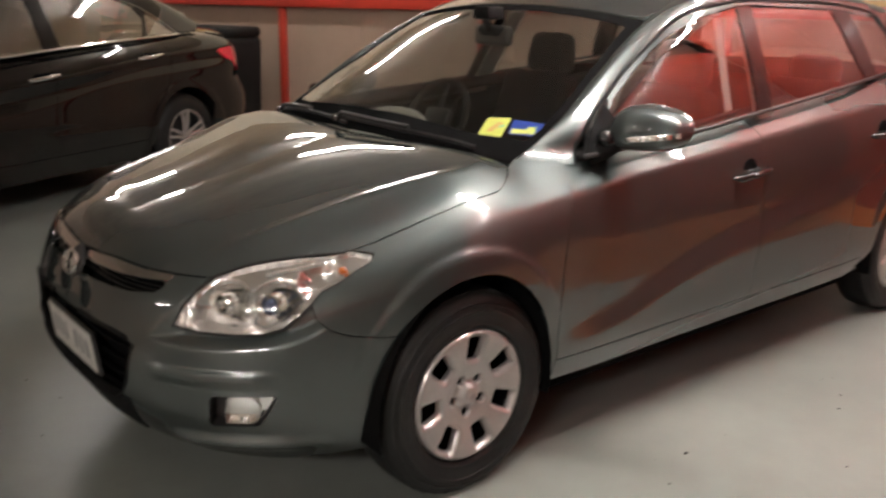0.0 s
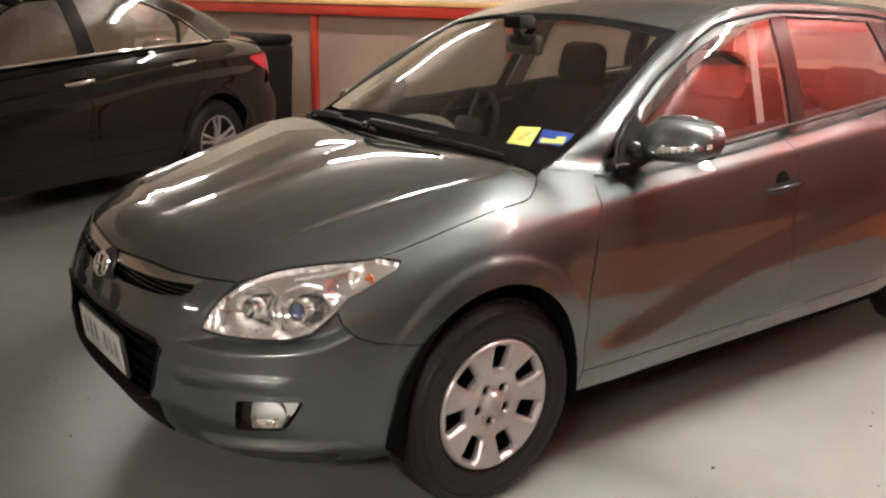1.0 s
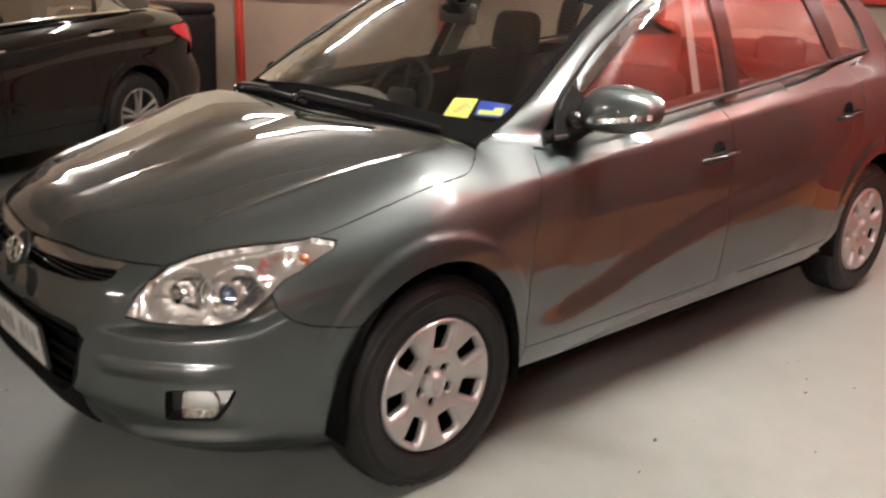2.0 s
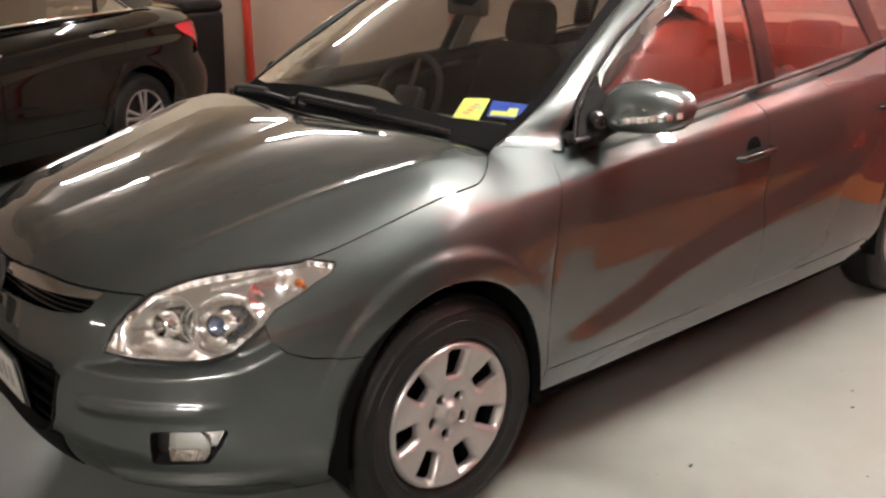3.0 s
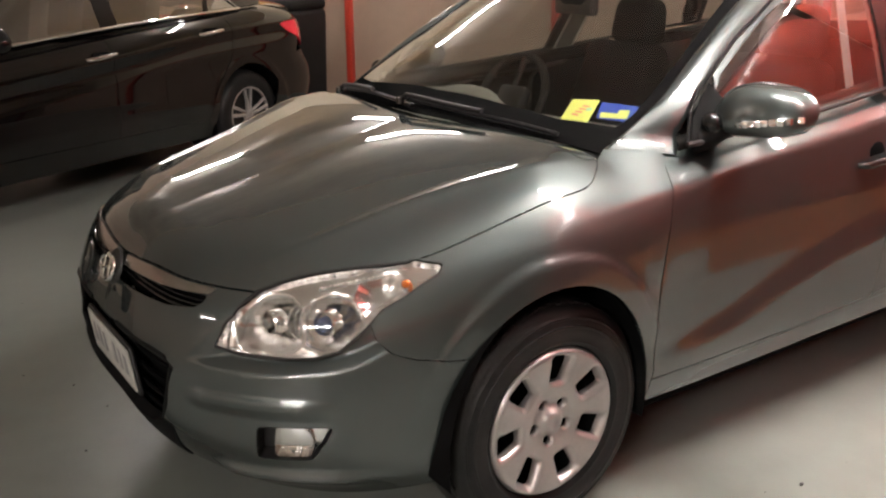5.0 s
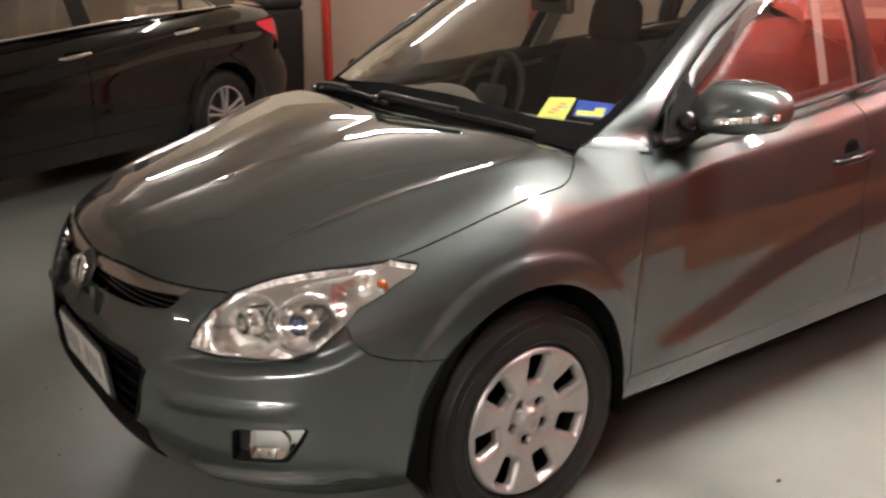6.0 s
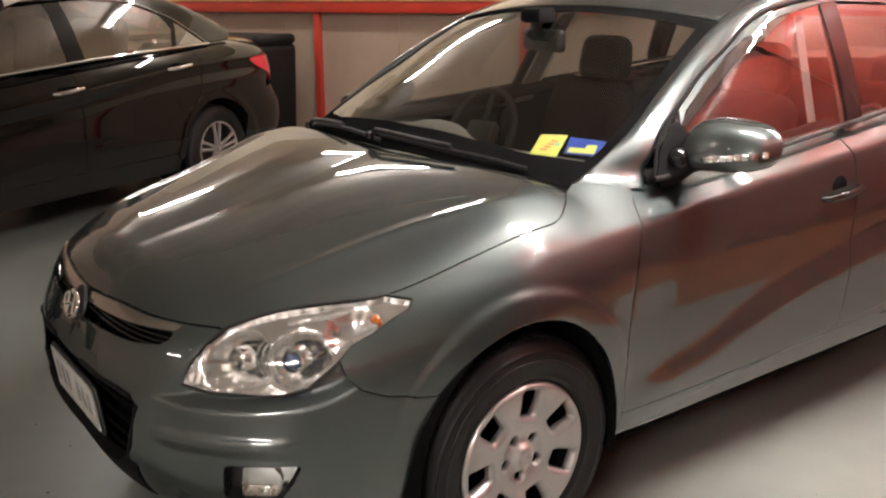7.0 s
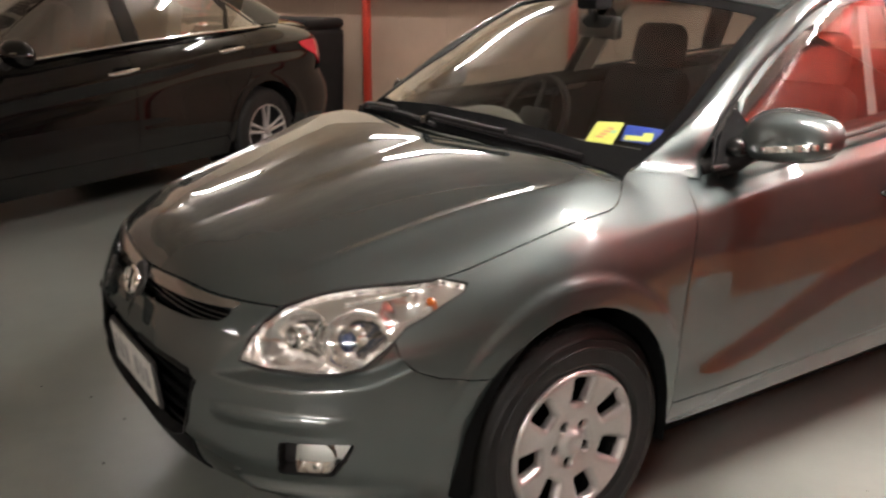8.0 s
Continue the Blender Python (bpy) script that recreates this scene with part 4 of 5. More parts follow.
# cowl, screen border, wipers
half_c = cowl_edge[::-1]
ws_base = [(1.165, .712), (1.11, .52), (1.06, .2), (1.045, 0)]
panel("cowl", mirrored([(x, y) for x, y in half_c] + [(x + .03, y) for x, y in ws_base]), "top", HL, FRIT, hatch, cell=.014, sink=.016, gap=0)
hole = [(1.145, 0), (1.16, .3), (1.187, .5), (1.245, .665), (1.30, .672), (1.43, .652), (1.61, .612), (1.80, .565), (1.785, .25), (1.775, 0)]
panel("screen_border", mirrored(SCREEN_EDGE), "top", HU, VOID, hatch, holes=[mirrored(hole)], cell=.010, gap=.001, sink=.0028, lip=.002, label="black printed border of the windscreen")
for a, b, c in (((1.15, .60), (1.10, .35), (1.05, .02)), ((1.075, .06), (1.085, -.25), (1.14, -.56))):
    w = sub("wiper", hatch)
    line = lay(np.array(curve([(a[0], abs(a[1])), (b[0], abs(b[1])), (c[0], abs(c[1]))], 6)), "top", HU)
    ys = np.array(curve([a, b, c], 6))[:, 1]
    pts = [(x, y, z) for (x, _, z), y in zip(line, ys)]
    part("blade", tube_bm([(x - .004, y, z + .008) for x, y, z in pts], .006, 6), BLACK_PLASTIC, w)
    part("arm", tube_bm([(pts[0][0] - .03, pts[0][1] + .02, pts[0][2] + .004), *[(x - .02, y, z + .024) for x, y, z in pts[:len(pts) // 2 + 2]]], .008, 8), BLACK_PLASTIC, w)
    part("pivot", aim(lathe([(0, -.012), (.012, -.010), (.015, .01)], 14), (pts[0][0] - .03, pts[0][1] + .02, pts[0][2] + .006), (0, 0, 1)), GLOSS_BLACK, w)

# stickers inside the glass
panel("sticker", [(1.187, .505), (1.26, .478), (1.293, .552), (1.219, .582)], "top", HU, YELLOW, hatch, -1, cell=.01, sink=.0065, gap=0, lip=.0006, label="yellow printed windscreen sticker")
for k in range(4):
    x0, y0 = 1.216 + .012 * k, .520 + .002 * k
    panel("print", [(x0, y0), (x0 + .006, y0 - .002), (x0 + .012, y0 + .018), (x0 + .006, y0 + .020)], "top", HU, PINK, hatch, -1, cell=.004, sink=.0058, gap=0, lip=.0004)
panel("print", [(1.245, .546), (1.255, .542), (1.262, .556), (1.252, .560)], "top", HU, MINT, hatch, -1, cell=.004, sink=.0058, gap=0, lip=.0004)
panel("sticker", [(1.240, .592), (1.290, .562), (1.328, .664), (1.275, .678)], "top", HU, BLUE, hatch, -1, cell=.01, sink=.0065, gap=0, lip=.0006, label="blue sticker with a yellow panel")
panel("print", [(1.246, .597), (1.262, .588), (1.281, .632), (1.292, .626), (1.306, .653), (1.279, .667)], "top", HU, YELLOW, hatch, -1, cell=.005, sink=.0058, gap=0, lip=.0004)

# cabin
dash = sub("dashboard", hatch)
bm = bmesh.new()
nu, nv = 30, 12
grid = []
for i in range(nu + 1):
    y = -.72 + 1.44 * i / nu
    hood = math.exp(-((y - .37) / .17) ** 4) * .045
    row = []
    for j in range(nv + 1):
        t = j / nv
        x = 1.10 + .12 * (y / .7) ** 2 + (.46 + .3 * hood) * min(t / .8, 1)
        z = .905 + .018 * math.sin(math.pi * min(t / .8, 1)) + hood * min(1, max(0, (t - .35) / .3)) - (0 if t < .8 else (t - .8) * 1.6)
        row.append(bm.verts.new((x, y, z)))
    grid.append(row)
for i in range(nu):
    for j in range(nv):
        bm.faces.new((grid[i][j], grid[i + 1][j], grid[i + 1][j + 1], grid[i][j + 1]))
part("top", bm, DASH, dash)
part("front", box_bm((.12, 1.4, .45), (1.52, 0, .62), .04), DASH, dash)
part("centre_stack", box_bm((.16, .30, .40), (1.60, 0, .66), .03), BLACK_PLASTIC, dash)
wheel_s = sub("steering_wheel", hatch)
tilt = Matrix.Translation((1.71, .35, .892)) @ Matrix.Rotation(radians(-64), 4, "Y")
part("rim", tube_bm([tilt @ Vector((.182 * math.cos(a), .182 * math.sin(a), 0)) for a in np.linspace(0, 2 * math.pi, 40, endpoint=False)], .015, 10, closed=True), DARK_CABIN, wheel_s)
bm = box_bm((.12, .15, .05), (0, 0, -.01), .02)
bmesh.ops.transform(bm, matrix=tilt, verts=bm.verts)
part("hub", bm, BLACK_PLASTIC, wheel_s)
for a in (0, 2.4, -2.4):
    part("spoke", tube_bm([tilt @ Vector((.05 * math.cos(a), .05 * math.sin(a), 0)), tilt @ Vector((.178 * math.cos(a), .178 * math.sin(a), 0))], .012, 8), DARK_CABIN, wheel_s)


def seat(x, y, width=.48):
    st = sub("seat", hatch)
    part("cushion", box_bm((.50, width, .16), (x - .28, y, .50), .06, Matrix.Rotation(radians(-6), 4, "Y"), 4), DARK_CABIN, st)
    bm = box_bm((.15, width, .60), (0, 0, .30), .06, None, 4)
    for v in bm.verts:
        v.co.y *= 1 - .22 * max(0, v.co.z - .35) / .25
    bmesh.ops.transform(bm, matrix=Matrix.Translation((x - .02, y, .50)) @ Matrix.Rotation(radians(18), 4, "Y"), verts=bm.verts)
    part("backrest", bm, DARK_CABIN, st)
    bm = box_bm((.11, .25, .185), (0, 0, 0), .045, None, 4)
    for v in bm.verts:
        v.co.y *= 1 - .15 * max(0, v.co.z) / .09
    bmesh.ops.transform(bm, matrix=Matrix.Translation((x + .21, y, 1.155)) @ Matrix.Rotation(radians(8), 4, "Y"), verts=bm.verts)
    part("headrest", bm, DARK_CABIN, st)
    for k in (-.06, .06):
        part("headrest_post", tube_bm([(x + .19, y + k, 1.02), (x + .205, y + k, 1.10)], .007, 8), CHROME, st)


seat(2.21, .37)
seat(2.21, -.37)
rear_seat = sub("rear_bench", hatch)
part("cushion", box_bm((.50, 1.30, .18), (2.95, 0, .52), .06, None, 3), DARK_CABIN, rear_seat)
part("backrest", box_bm((.16, 1.30, .56), (3.28, 0, .78), .06, Matrix.Rotation(radians(18), 4, "Y"), 3), DARK_CABIN, rear_seat)
for y in (-.40, .40):
    part("headrest", box_bm((.09, .24, .14), (3.40, y, 1.09), .04, None, 3), DARK_CABIN, rear_seat)
part("cabin_floor", box_bm((2.6, 1.46, .06), (2.4, 0, .36), .01), DARK_CABIN, hatch)
panel("headliner", mirrored([(1.90, 0), (1.92, .3), (1.95, .50), (2.4, .52), (2.9, .52), (3.45, .52), (3.7, .50), (3.7, 0)]), "top", HU, HEADLINER, hatch, cell=.03, sink=.03, gap=0)
for s in (-1, 1):
    panel("pillar_trim", P([(1.42, .76, 1.02), (1.54, .74, 1.10), (1.881, .67, 1.268), (2.107, .64, 1.33), (2.1, .52, 1.41), (1.87, .54, 1.34), (1.612, .622, 1.195), (1.425, .66, 1.08)], "wrap"), "wrap", HU, DASH, hatch, s, cell=.02, sink=.05, gap=0)
    panel("door_trim", [(1.40, .45), (2.2, .45), (2.2, .985), (1.40, .935)], "side", HL, DARK_CABIN, hatch, s, cell=.05, sink=.05, gap=0)
    if s < 0:
        part("seat_belt", box_bm((.045, .004, .52), (2.28, s * .665, 1.09), .001, Matrix.Rotation(s * .26, 4, "X")), BELT, hatch, "pale seat belt")
    line = on([(1.36, .945), (1.6, .962), (1.9, .980), (2.235, 1.008), (2.6, 1.04)], "side", HU, False, 4)
    part("door_cap", tube_bm([(x, s * (y - .078), z - .016) for x, y, z in line], .028, 10), DARK_CABIN, hatch)
    panel("pillar_lining", [(2.29, .95), (2.40, .96), (2.48, 1.36), (2.38, 1.35)], "side", HU, HEADLINER, hatch, s, cell=.03, sink=.03, gap=0)
rv = sub("rear_view_mirror", hatch)
part("housing", box_bm((.035, .245, .075), (1.70, -.01, 1.262), .016, Matrix.Rotation(radians(-12), 4, "Z"), 3), BLACK_PLASTIC, rv)
part("stem", tube_bm([(1.69, 0, 1.28), (1.66, 0, 1.33), (1.655, 0, 1.345)], .014, 8), BLACK_PLASTIC, rv)
part("sensor_box", box_bm((.08, .10, .05), (1.68, 0, 1.345), .012), SATIN_BLACK, rv)


# ---- black sedan (same frame: x back from its nose, y sideways, z up) ----
S_ARCHES = ((.95, .325, .375, .375), (3.745, .325, .375, .375))


def sedan_lower(x, y, z):
    y = np.abs(y)
    w = spl(z, [.15, .28, .36, .55, .72, .85, .97, 1.10], [.83, .872, .905, .915, .908, .913, .885, .84])
    crease = spl(x, [.9, 2.4, 3.2, 4.4], [.70, .84, .925, .985])
    over = np.maximum(z - crease, 0)
    w = w - .42 * over
    under = np.exp(-((z - crease + .075) / .055) ** 2)
    w = w - .020 * under * np.clip((x - 1.2) / .5, 0, 1) * np.clip((4.5 - x) / .4, 0, 1)
    for ax, az, rx, rz in S_ARCHES:
        r = np.hypot((x - ax) / rx, (z - az) / rz)
        t = np.clip((1.22 - r) / .12, 0, 1)
        w = w + .010 * t * t * (3 - 2 * t)
    nose = spl(z, [.15, .3, .45, .6, .8, .95], [.12, .02, .0, .03, .14, .3])
    tail = spl(z, [.2, .4, .62, .70, .95, 1.08], [4.66, 4.80, 4.80, 4.74, 4.70, 4.66])
    fx, bx, yy = np.maximum(1.1 - x, 0) / (1.1 - nose), np.maximum(x - 3.7, 0) / (tail - 3.7), y / w
    side = np.where(x < 2.4, ((fx**2.5 + yy**2.5) ** .4 - 1) * .85, ((bx**3.9 + yy**3.9) ** (1 / 3.9) - 1) * .85)
    c = spl(x, [0, .3, .8, 1.5, 2.0, 3.0, 3.8, 4.3, 4.6, 4.8], [.66, .80, .90, .99, 1.02, 1.10, 1.14, 1.125, 1.115, 1.08])
    top = (z - (c - .05 * (y / .7) ** 2)) * .9
    return smax(side, top, spl(x, [0, 1.2, 2.0, 3.6, 4.4], [.10, .12, .05, .06, .07]))


def sedan_upper(x, y, z):
    y = np.abs(y)
    w = spl(x, [1.2, 2.0, 3.0, 3.8, 4.5], [.86, .868, .865, .83, .72]) - .40 * (z - .98) - .35 * np.maximum(z - .98, 0) ** 2
    xi = x - .2 * y**2 * np.clip((2.8 - x) / .8, 0, 1) + .16 * y**2 * np.clip((x - 3.2) / .6, 0, 1)
    r = spl(xi, [1.2, 1.5, 2.2, 2.6, 3.0, 3.4, 3.85, 4.2, 4.45, 4.7], [.92, 1.0, 1.34, 1.44, 1.47, 1.46, 1.37, 1.23, 1.115, 1.0]) - .06 * y**2
    return smax(y - w, (z - r) * .88, .08)


sedan = new("sedan_car")
tagged(sedan, "glossy black four-door sedan parked with its tail towards the wall", "car")
sedan.matrix_world = Matrix.Translation((2.16, 3.93, 0)) @ Matrix.Rotation(LEAN, 4, "Z") @ Matrix.Translation((-3.745, .895, 0))
SL, SU = sedan_lower, sedan_upper


def s_arch(k, a0, a1, n=24):
    ax, az, rx, rz = S_ARCHES[k]
    return [(ax + rx * math.cos(radians(a0 + (a1 - a0) * i / n)), az + rz * math.sin(radians(a0 + (a1 - a0) * i / n))) for i in range(n + 1)]


S_BELT = curve([(1.55, .945), (1.92, .978), (2.33, 1.008), (2.79, 1.036), (3.32, 1.060), (3.80, 1.078)], 5)


def s_belt(x):
    return float(np.interp(x, [p[0] for p in S_BELT], [p[1] for p in S_BELT]))


for s in (-1, 1):
    panel("front_door", [(1.36, .36), (2.50, .36), (2.53, .7), (2.52, s_belt(2.52)), (1.55, .945), (1.45, .90), (1.36, .75)], "side", SL, BLACK_PAINT, sedan, s, cell=.02)
    panel("rear_door", [(2.50, .36), (3.30, .36), (3.38, .55), (3.55, .73), (3.62, .9), (3.60, s_belt(3.60)), (2.52, s_belt(2.52)), (2.53, .7)], "side", SL, BLACK_PAINT, sedan, s, cell=.02)
    panel("sill", [(1.30, .22), (3.40, .22), (3.30, .36), (1.36, .36)], "side", SL, BLACK_PAINT, sedan, s, cell=.02)
    quarter = [(3.30, .36), (3.40, .22), *s_arch(1, 186, 0), (4.30, .40), (4.36, .70), (4.40, .86), (4.50, .96), (4.4, 1.03), (4.2, 1.09), (3.9, 1.105), (3.60, s_belt(3.60)), (3.62, .9), (3.55, .73), (3.38, .55)]
    panel("rear_quarter", quarter, "side", SL, BLACK_PAINT, sedan, s, cell=.016)
    wing = [(1.36, .36), (1.30, .22), *s_arch(0, -8, 150), (.55, .62), (.75, .80), (1.2, .89), (1.5, .94), (1.45, .90), (1.36, .75)]
    panel("front_wing", wing, "side", SL, BLACK_PAINT, sedan, s, cell=.02)
    panel("rear_bumper_half", [(0, .24), (.60, .24), (.735, .36), (.70, .62), (.62, .72), (.5, .74), (0, .74)], "tail", SL, BLACK_PAINT, sedan, s, cell=.02)
    panel("boot_half", [(0, .74), (.40, .74), (.40, .96), (.36, 1.03), (0, 1.05)], "tail", SL, BLACK_PAINT, sedan, s, cell=.02)
    panel("tail_lamp", curve([(4.17, .955), (4.33, .972), (4.48, .968), (4.62, .955), (4.68, .86), (4.64, .765), (4.54, .765), (4.40, .84), (4.27, .89)], 4, True), "side", SL, RED_LENS, sedan, s, cell=.010, sink=-.004, label="red wrap-round tail lamp")
    panel("front_bumper_half", [(0, .22), (.50, .22), (.60, .35), (.66, .62), (.5, .68), (0, .66)], "nose", SL, BLACK_PAINT, sedan, s, cell=.025)
    panel("head_lamp", [(.30, .68), (.5, .685), (.66, .63), (.70, .74), (.55, .80), (.38, .76)], "nose", SL, REFLECTOR, sedan, s, cell=.02)
    # glass
    wf = [(1.62, .962), (1.92, .985), (2.50, s_belt(2.50) + .006), (2.53, 1.375), (2.35, 1.355), (2.1, 1.27), (1.85, 1.13)]
    panel("front_side_window", wf, "side", SU, SEDAN_GLASS, sedan, s, cell=.025, sink=.005, gap=0)
    wr = [(2.64, s_belt(2.64) + .006), (3.42, s_belt(3.42) + .006), (3.50, 1.20), (3.44, 1.30), (3.2, 1.375), (2.9, 1.395), (2.66, 1.385)]
    panel("rear_side_window", wr, "side", SU, SEDAN_GLASS, sedan, s, cell=.025, sink=.005, gap=0)
    wq = [(3.47, s_belt(3.47) + .006), (3.80, 1.082), (3.70, 1.16), (3.56, 1.25), (3.54, 1.2)]
    panel("quarter_window", wq, "side", SU, SEDAN_GLASS, sedan, s, cell=.02, sink=.005, gap=0)
    panel("door_pillar", [(2.50, s_belt(2.50) + .006), (2.64, s_belt(2.64) + .006), (2.66, 1.385), (2.53, 1.375)], "side", SU, GLOSS_BLACK, sedan, s, cell=.02, sink=.002)
    panel("window_bar", [(3.42, s_belt(3.42) + .006), (3.47, s_belt(3.47) + .006), (3.54, 1.2), (3.56, 1.25), (3.44, 1.30), (3.50, 1.20)], "side", SU, GLOSS_BLACK, sedan, s, cell=.012, sink=.002)
    side_top = on([(1.52, .945), (1.85, 1.135), (2.1, 1.275), (2.35, 1.36), (2.6, 1.385), (2.9, 1.40), (3.2, 1.38), (3.44, 1.305), (3.56, 1.255), (3.70, 1.165), (3.84, 1.09)], "side", SU, True)
    inner = [(4.25, .62, 1.12), (4.0, .58, 1.24), (3.75, .55, 1.34), (3.4, .53, 1.41), (3.0, .53, 1.44), (2.6, .53, 1.42), (2.3, .56, 1.36), (1.9, .62, 1.18), (1.6, .70, 1.02), (1.48, .74, .96)]
    panel("roof_rail", P(np.vstack([side_top, [(4.1, .74, 1.10)], inner]), "wrap"), "wrap", SU, BLACK_PAINT, sedan, s, cell=.016)
    line = on([(1.58, .952), (1.92, .984), (2.33, 1.013), (2.79, 1.041), (3.32, 1.065), (3.82, 1.083)], "side", SU, False, 6)
    part("belt_chrome", tube_bm([(x, s * (y + .004), z) for x, y, z in line], .0095, 8), CHROME, sedan, "bright chrome strip under the windows")
    line = on([(3.82, 1.083), (3.70, 1.163), (3.56, 1.253), (3.44, 1.303), (3.2, 1.378), (2.9, 1.398)], "side", SU, False, 5)
    part("window_trim", tube_bm([(x, s * (y + .002), z) for x, y, z in line], .005, 8), CHROME, sedan)
    # handles
    for hx, hz in ((3.40, .945), (2.44, .868)):
        h = new("door_handle")
        h.parent = sedan
        y0 = float(lay(np.array([(hx, hz)]), "side", SL)[0][1])
        bm = tube_bm([(hx - .11, s * (y0 - .005), hz - .012), (hx - .09, s * (y0 + .022), hz - .009), (hx, s * (y0 + .034), hz), (hx + .09, s * (y0 + .024), hz + .009), (hx + .11, s * (y0 - .005), hz + .012)], [.010, .013, .014, .013, .010], 10)
        part("grip", bm, CHROME, h, "chrome door grip")
        # near-black block behind the grip, painted as the hollow's shade
        part("recess", box_bm((.13, .012, .05), (hx, s * (y0 - .002), hz), .005), VOID, h)
    # mirror
    m = new("door_mirror")
    m.parent = sedan
    bm = bmesh.new()
    bmesh.ops.create_uvsphere(bm, u_segments=24, v_segments=14, radius=1)
    for v in bm.verts:
        v.co.x = v.co.x * (.085 if v.co.x < 0 else .05)
        v.co.y, v.co.z = v.co.y * .125, v.co.z * .075 + .01 * v.co.y
    bmesh.ops.transform(bm, matrix=Matrix.Translation((1.66, s * 1.02, 1.025)), verts=bm.verts)
    part("cap", bm, BLACK_PAINT, m)
    part("stalk", tube_bm([(1.68, s * .86, .955), (1.68, s * .93, .985)], [.03, .022], 10), BLACK_PLASTIC, m)
    part("signal_strip", tube_bm([(1.585, s * (.95 + .15 * k / 6), 1.018 + .003 * k) for k in range(7)], .006, 6), CHROME, m)
panel("bonnet", mirrored([(.20, 0), (.26, .4), (.45, .66), (.8, .79), (1.2, .80), (1.48, .74), (1.40, .4), (1.36, 0)]), "top", SL, BLACK_PAINT, sedan, cell=.025)
panel("boot_lid", mirrored([(4.42, 0), (4.36, .4), (4.25, .62), (4.35, .72), (4.55, .66), (4.66, .35), (4.69, 0)]), "top", SL, BLACK_PAINT, sedan, cell=.02)
panel("roof", mirrored([(2.45, 0), (2.48, .3), (2.6, .53), (3.0, .53), (3.4, .53), (3.75, .55), (3.62, .3), (3.58, 0)]), "top", SU, BLACK_PAINT, sedan, cell=.025)
panel("windscreen", mirrored([(1.42, 0), (1.45, .4), (1.55, .72), (1.9, .62), (2.3, .56), (2.6, .53), (2.48, .3), (2.45, 0)]), "top", SU, SEDAN_GLASS, sedan, cell=.03)
panel("rear_window", mirrored([(3.58, 0), (3.62, .3), (3.75, .55), (4.0, .58), (4.25, .62), (4.36, .4), (4.42, 0)]), "top", SU, SEDAN_GLASS, sedan, cell=.025)


def s_wheel(x, side):
    root = new("wheel")
    root.parent = sedan
    root.matrix_local = Matrix.Translation((x, side * .79, .325)) @ Matrix.Rotation(0 if side < 0 else math.pi, 4, "Z")
    prof = [(.206, .09), (.204, .098), (.222, .107), (.26, .110), (.29, .105), (.312, .09), (.322, .06), (.326, 0), (.322, -.06), (.312, -.09), (.26, -.108), (.21, -.09)]
    part("tyre", lathe([(r, -a) for r, a in prof], 56), RUBBER, root)
    rim = new("rim")
    rim.parent = root
    rim.scale = (.93, 1, .93)
    part("barrel", lathe([(.221, -.09), (.212, -.094), (.206, -.088), (.195, -.03), (.17, .02), (0, .02)], 48), BLACK_PLASTIC, rim)
    part("rim_ring", lathe([(.222, -.088), (.220, -.100), (.208, -.100), (.204, -.085)], 56), SILVER, rim)
    for k in range(5):
        for off in (-.16, .16):
            a = 2 * math.pi * (k + .3) / 5
            r0, r1 = Vector((.035 * math.cos(a + off * 2), -.080, .035 * math.sin(a + off * 2))), Vector((.208 * math.cos(a + off), -.094, .208 * math.sin(a + off)))
            part("spoke", tube_bm([r0, (r0 + r1) / 2 + Vector((0, -.006, 0)), r1], [.016, .013, .015], 8), SILVER, rim)
    part("centre_cap", lathe([(0, -.097), (.025, -.096), (.034, -.088), (.04, -.06)], 24), SILVER, rim)
    return root


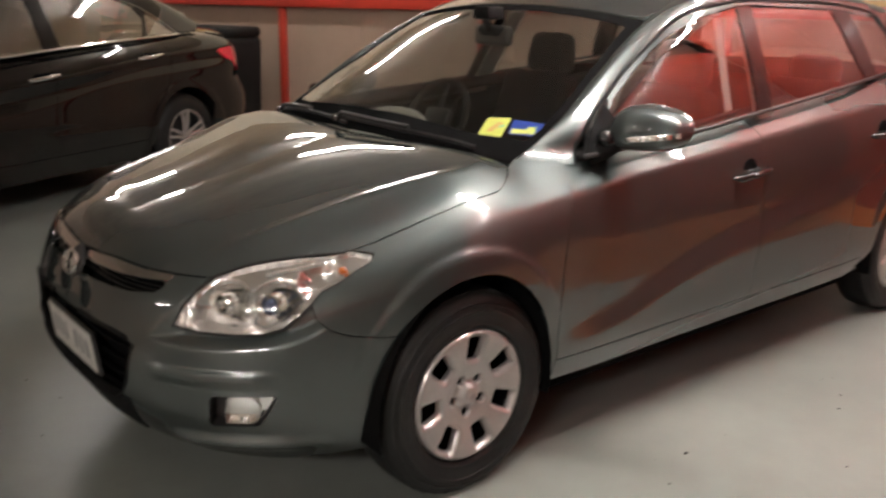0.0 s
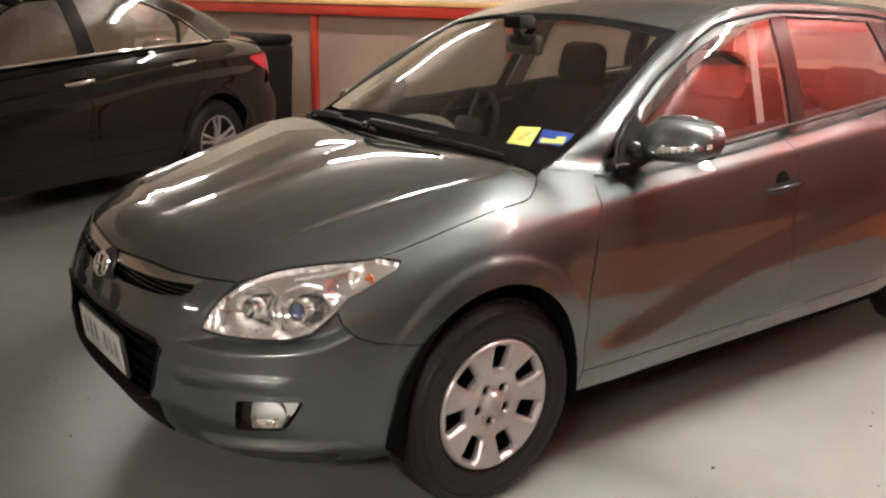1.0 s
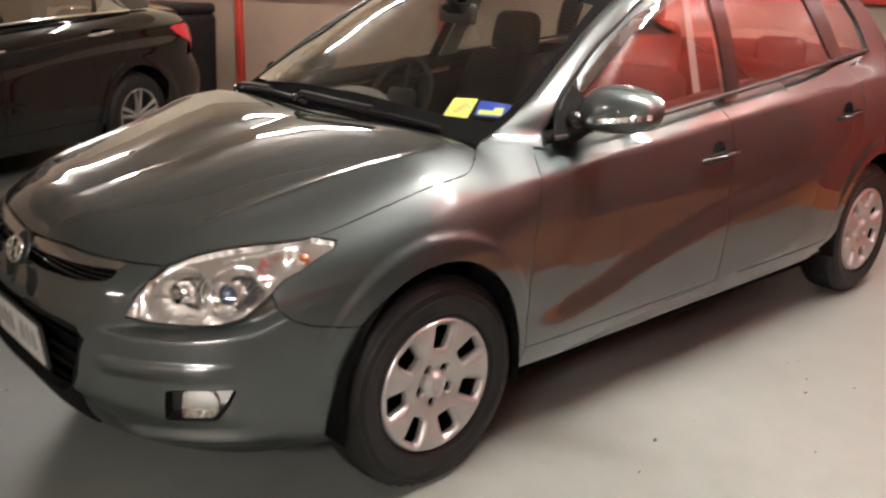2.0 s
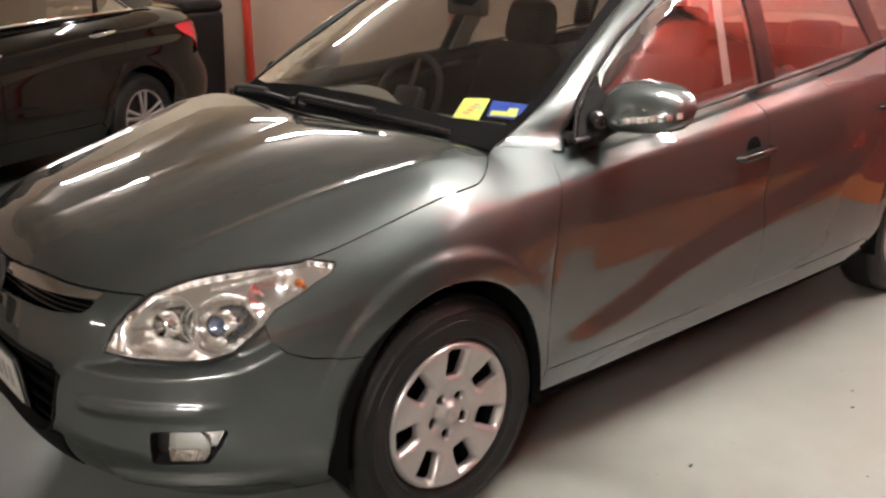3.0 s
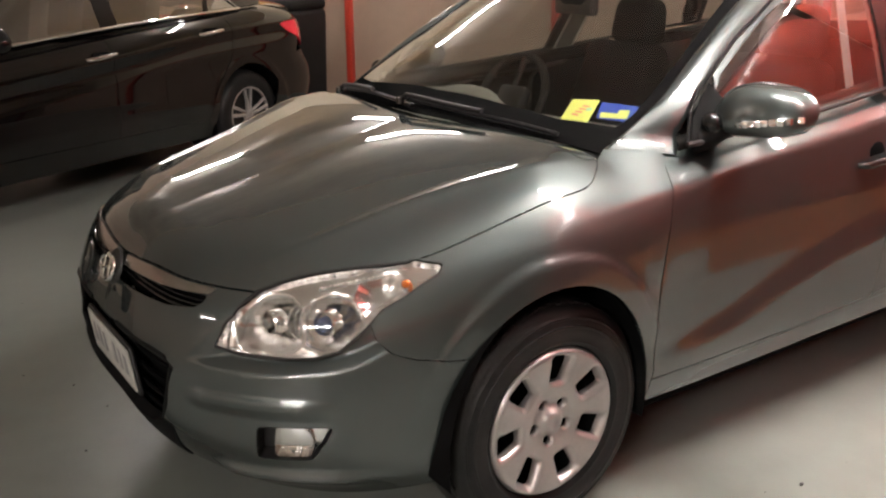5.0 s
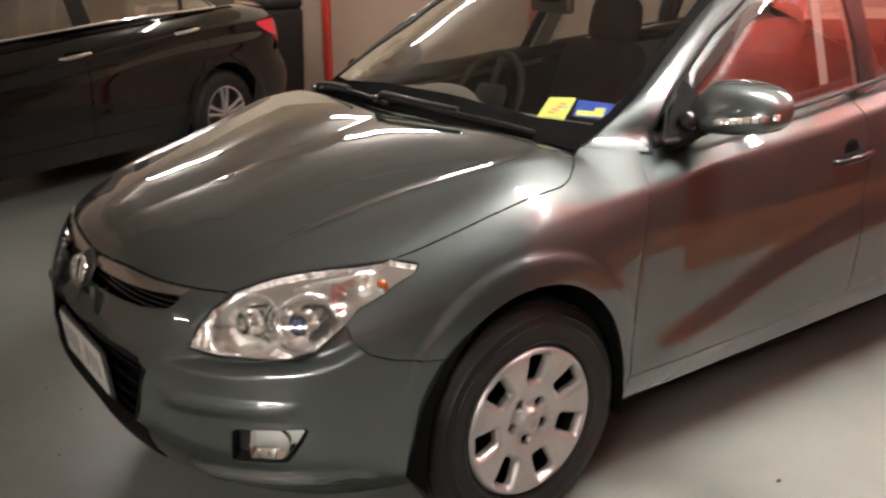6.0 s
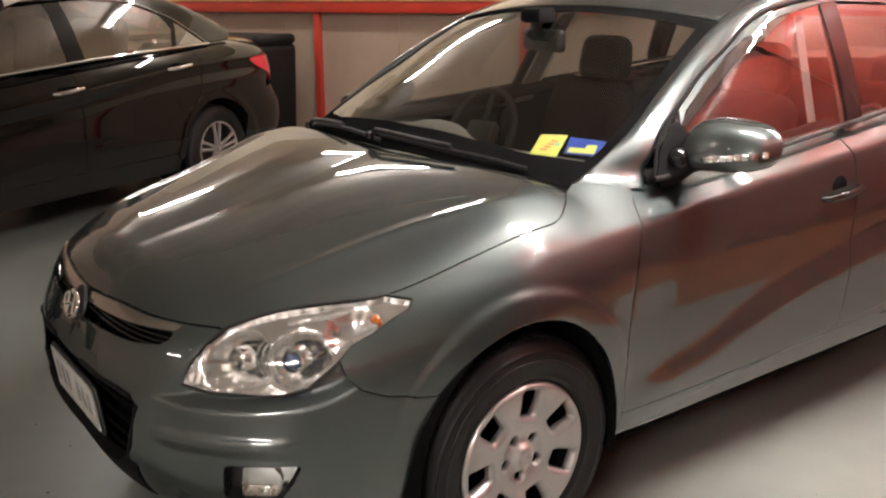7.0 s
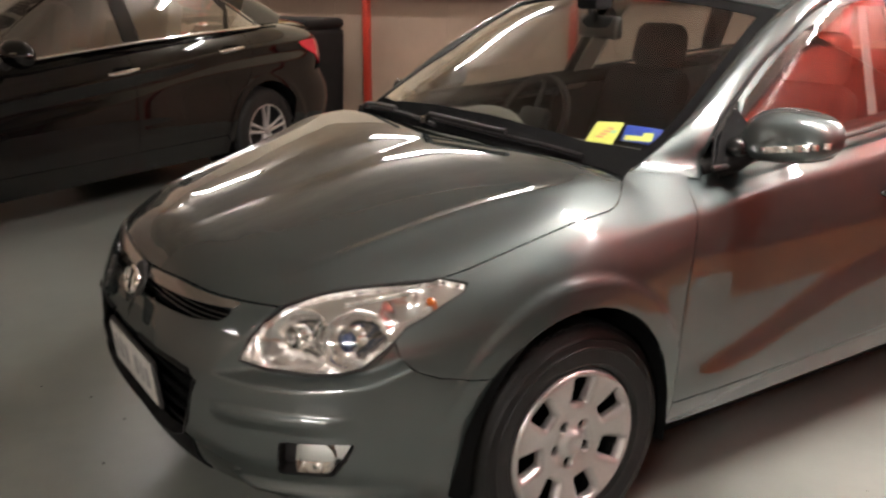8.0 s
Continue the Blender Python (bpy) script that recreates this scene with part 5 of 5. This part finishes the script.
for x in (.95, 3.745):
    for s in (-1, 1):
        s_wheel(x, s)
        # near-black liners and underbody, with the shade there put into the colour
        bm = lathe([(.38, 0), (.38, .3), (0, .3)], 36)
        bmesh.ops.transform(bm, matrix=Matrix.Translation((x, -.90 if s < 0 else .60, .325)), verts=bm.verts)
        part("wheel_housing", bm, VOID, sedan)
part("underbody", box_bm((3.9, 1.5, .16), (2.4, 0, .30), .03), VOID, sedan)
part("cabin_floor", box_bm((2.6, 1.5, .5), (2.6, 0, .62), .05), DARK_CABIN, sedan)
for sx in (2.25, 3.15):
    for sy in (-.38, .38):
        seat = new("seat")
        seat.parent = sedan
        part("backrest", box_bm((.16, .46, .56), (sx, sy, 1.0), .06, Matrix.Rotation(radians(14), 4, "Y")), DARK_CABIN, seat)
        part("headrest", box_bm((.10, .24, .18), (sx + .10, sy, 1.33), .04), DARK_CABIN, seat)

# ---- other things in the hall ----
def hall_place(s, d, z=0):
    return HALL @ Matrix.Translation((s, d, z))


bin_ = new("storage_bin")
bin_.matrix_world = hall_place(-3.73, 5.30)
tagged(bin_, "large black plastic bin standing against the beige wall", "bin")
bm = box_bm((.96, .60, .98), (0, 0, .50), .06, segments=4)
for v in bm.verts:
    k = .94 + .06 * v.co.z
    v.co.x, v.co.y = v.co.x * k, v.co.y * k
part("body", bm, BIN_PLASTIC, bin_)
part("lid", box_bm((.952, .592, .10), (0, 0, 1.03), .048, segments=4), BIN_PLASTIC, bin_)


# bits of dirt on the floor
rng = random.Random(5)
bm = bmesh.new()
for x, y, r in [(1.59, -1.11, .008), (2.3, -1.25, .006)] + [(rng.uniform(-.6, 2.6), rng.uniform(-1.75, -1.0), rng.uniform(.002, .005)) for _ in range(22)] + [(rng.uniform(-1.2, .2), rng.uniform(.2, 1.8), rng.uniform(.002, .005)) for _ in range(14)]:
    geo = bmesh.ops.create_icosphere(bm, subdivisions=1, radius=r)
    bmesh.ops.transform(bm, matrix=Matrix.Translation((x, y, r * .2)) @ Matrix.Rotation(rng.uniform(0, 3), 4, "Z") @ Matrix.Diagonal((1.4, .8, .4, 1)), verts=geo["verts"])
tagged(part("floor_dirt", bm, BLACK_PLASTIC), "small dark bits of dirt scattered on the concrete floor", "dirt", kind="stuff")
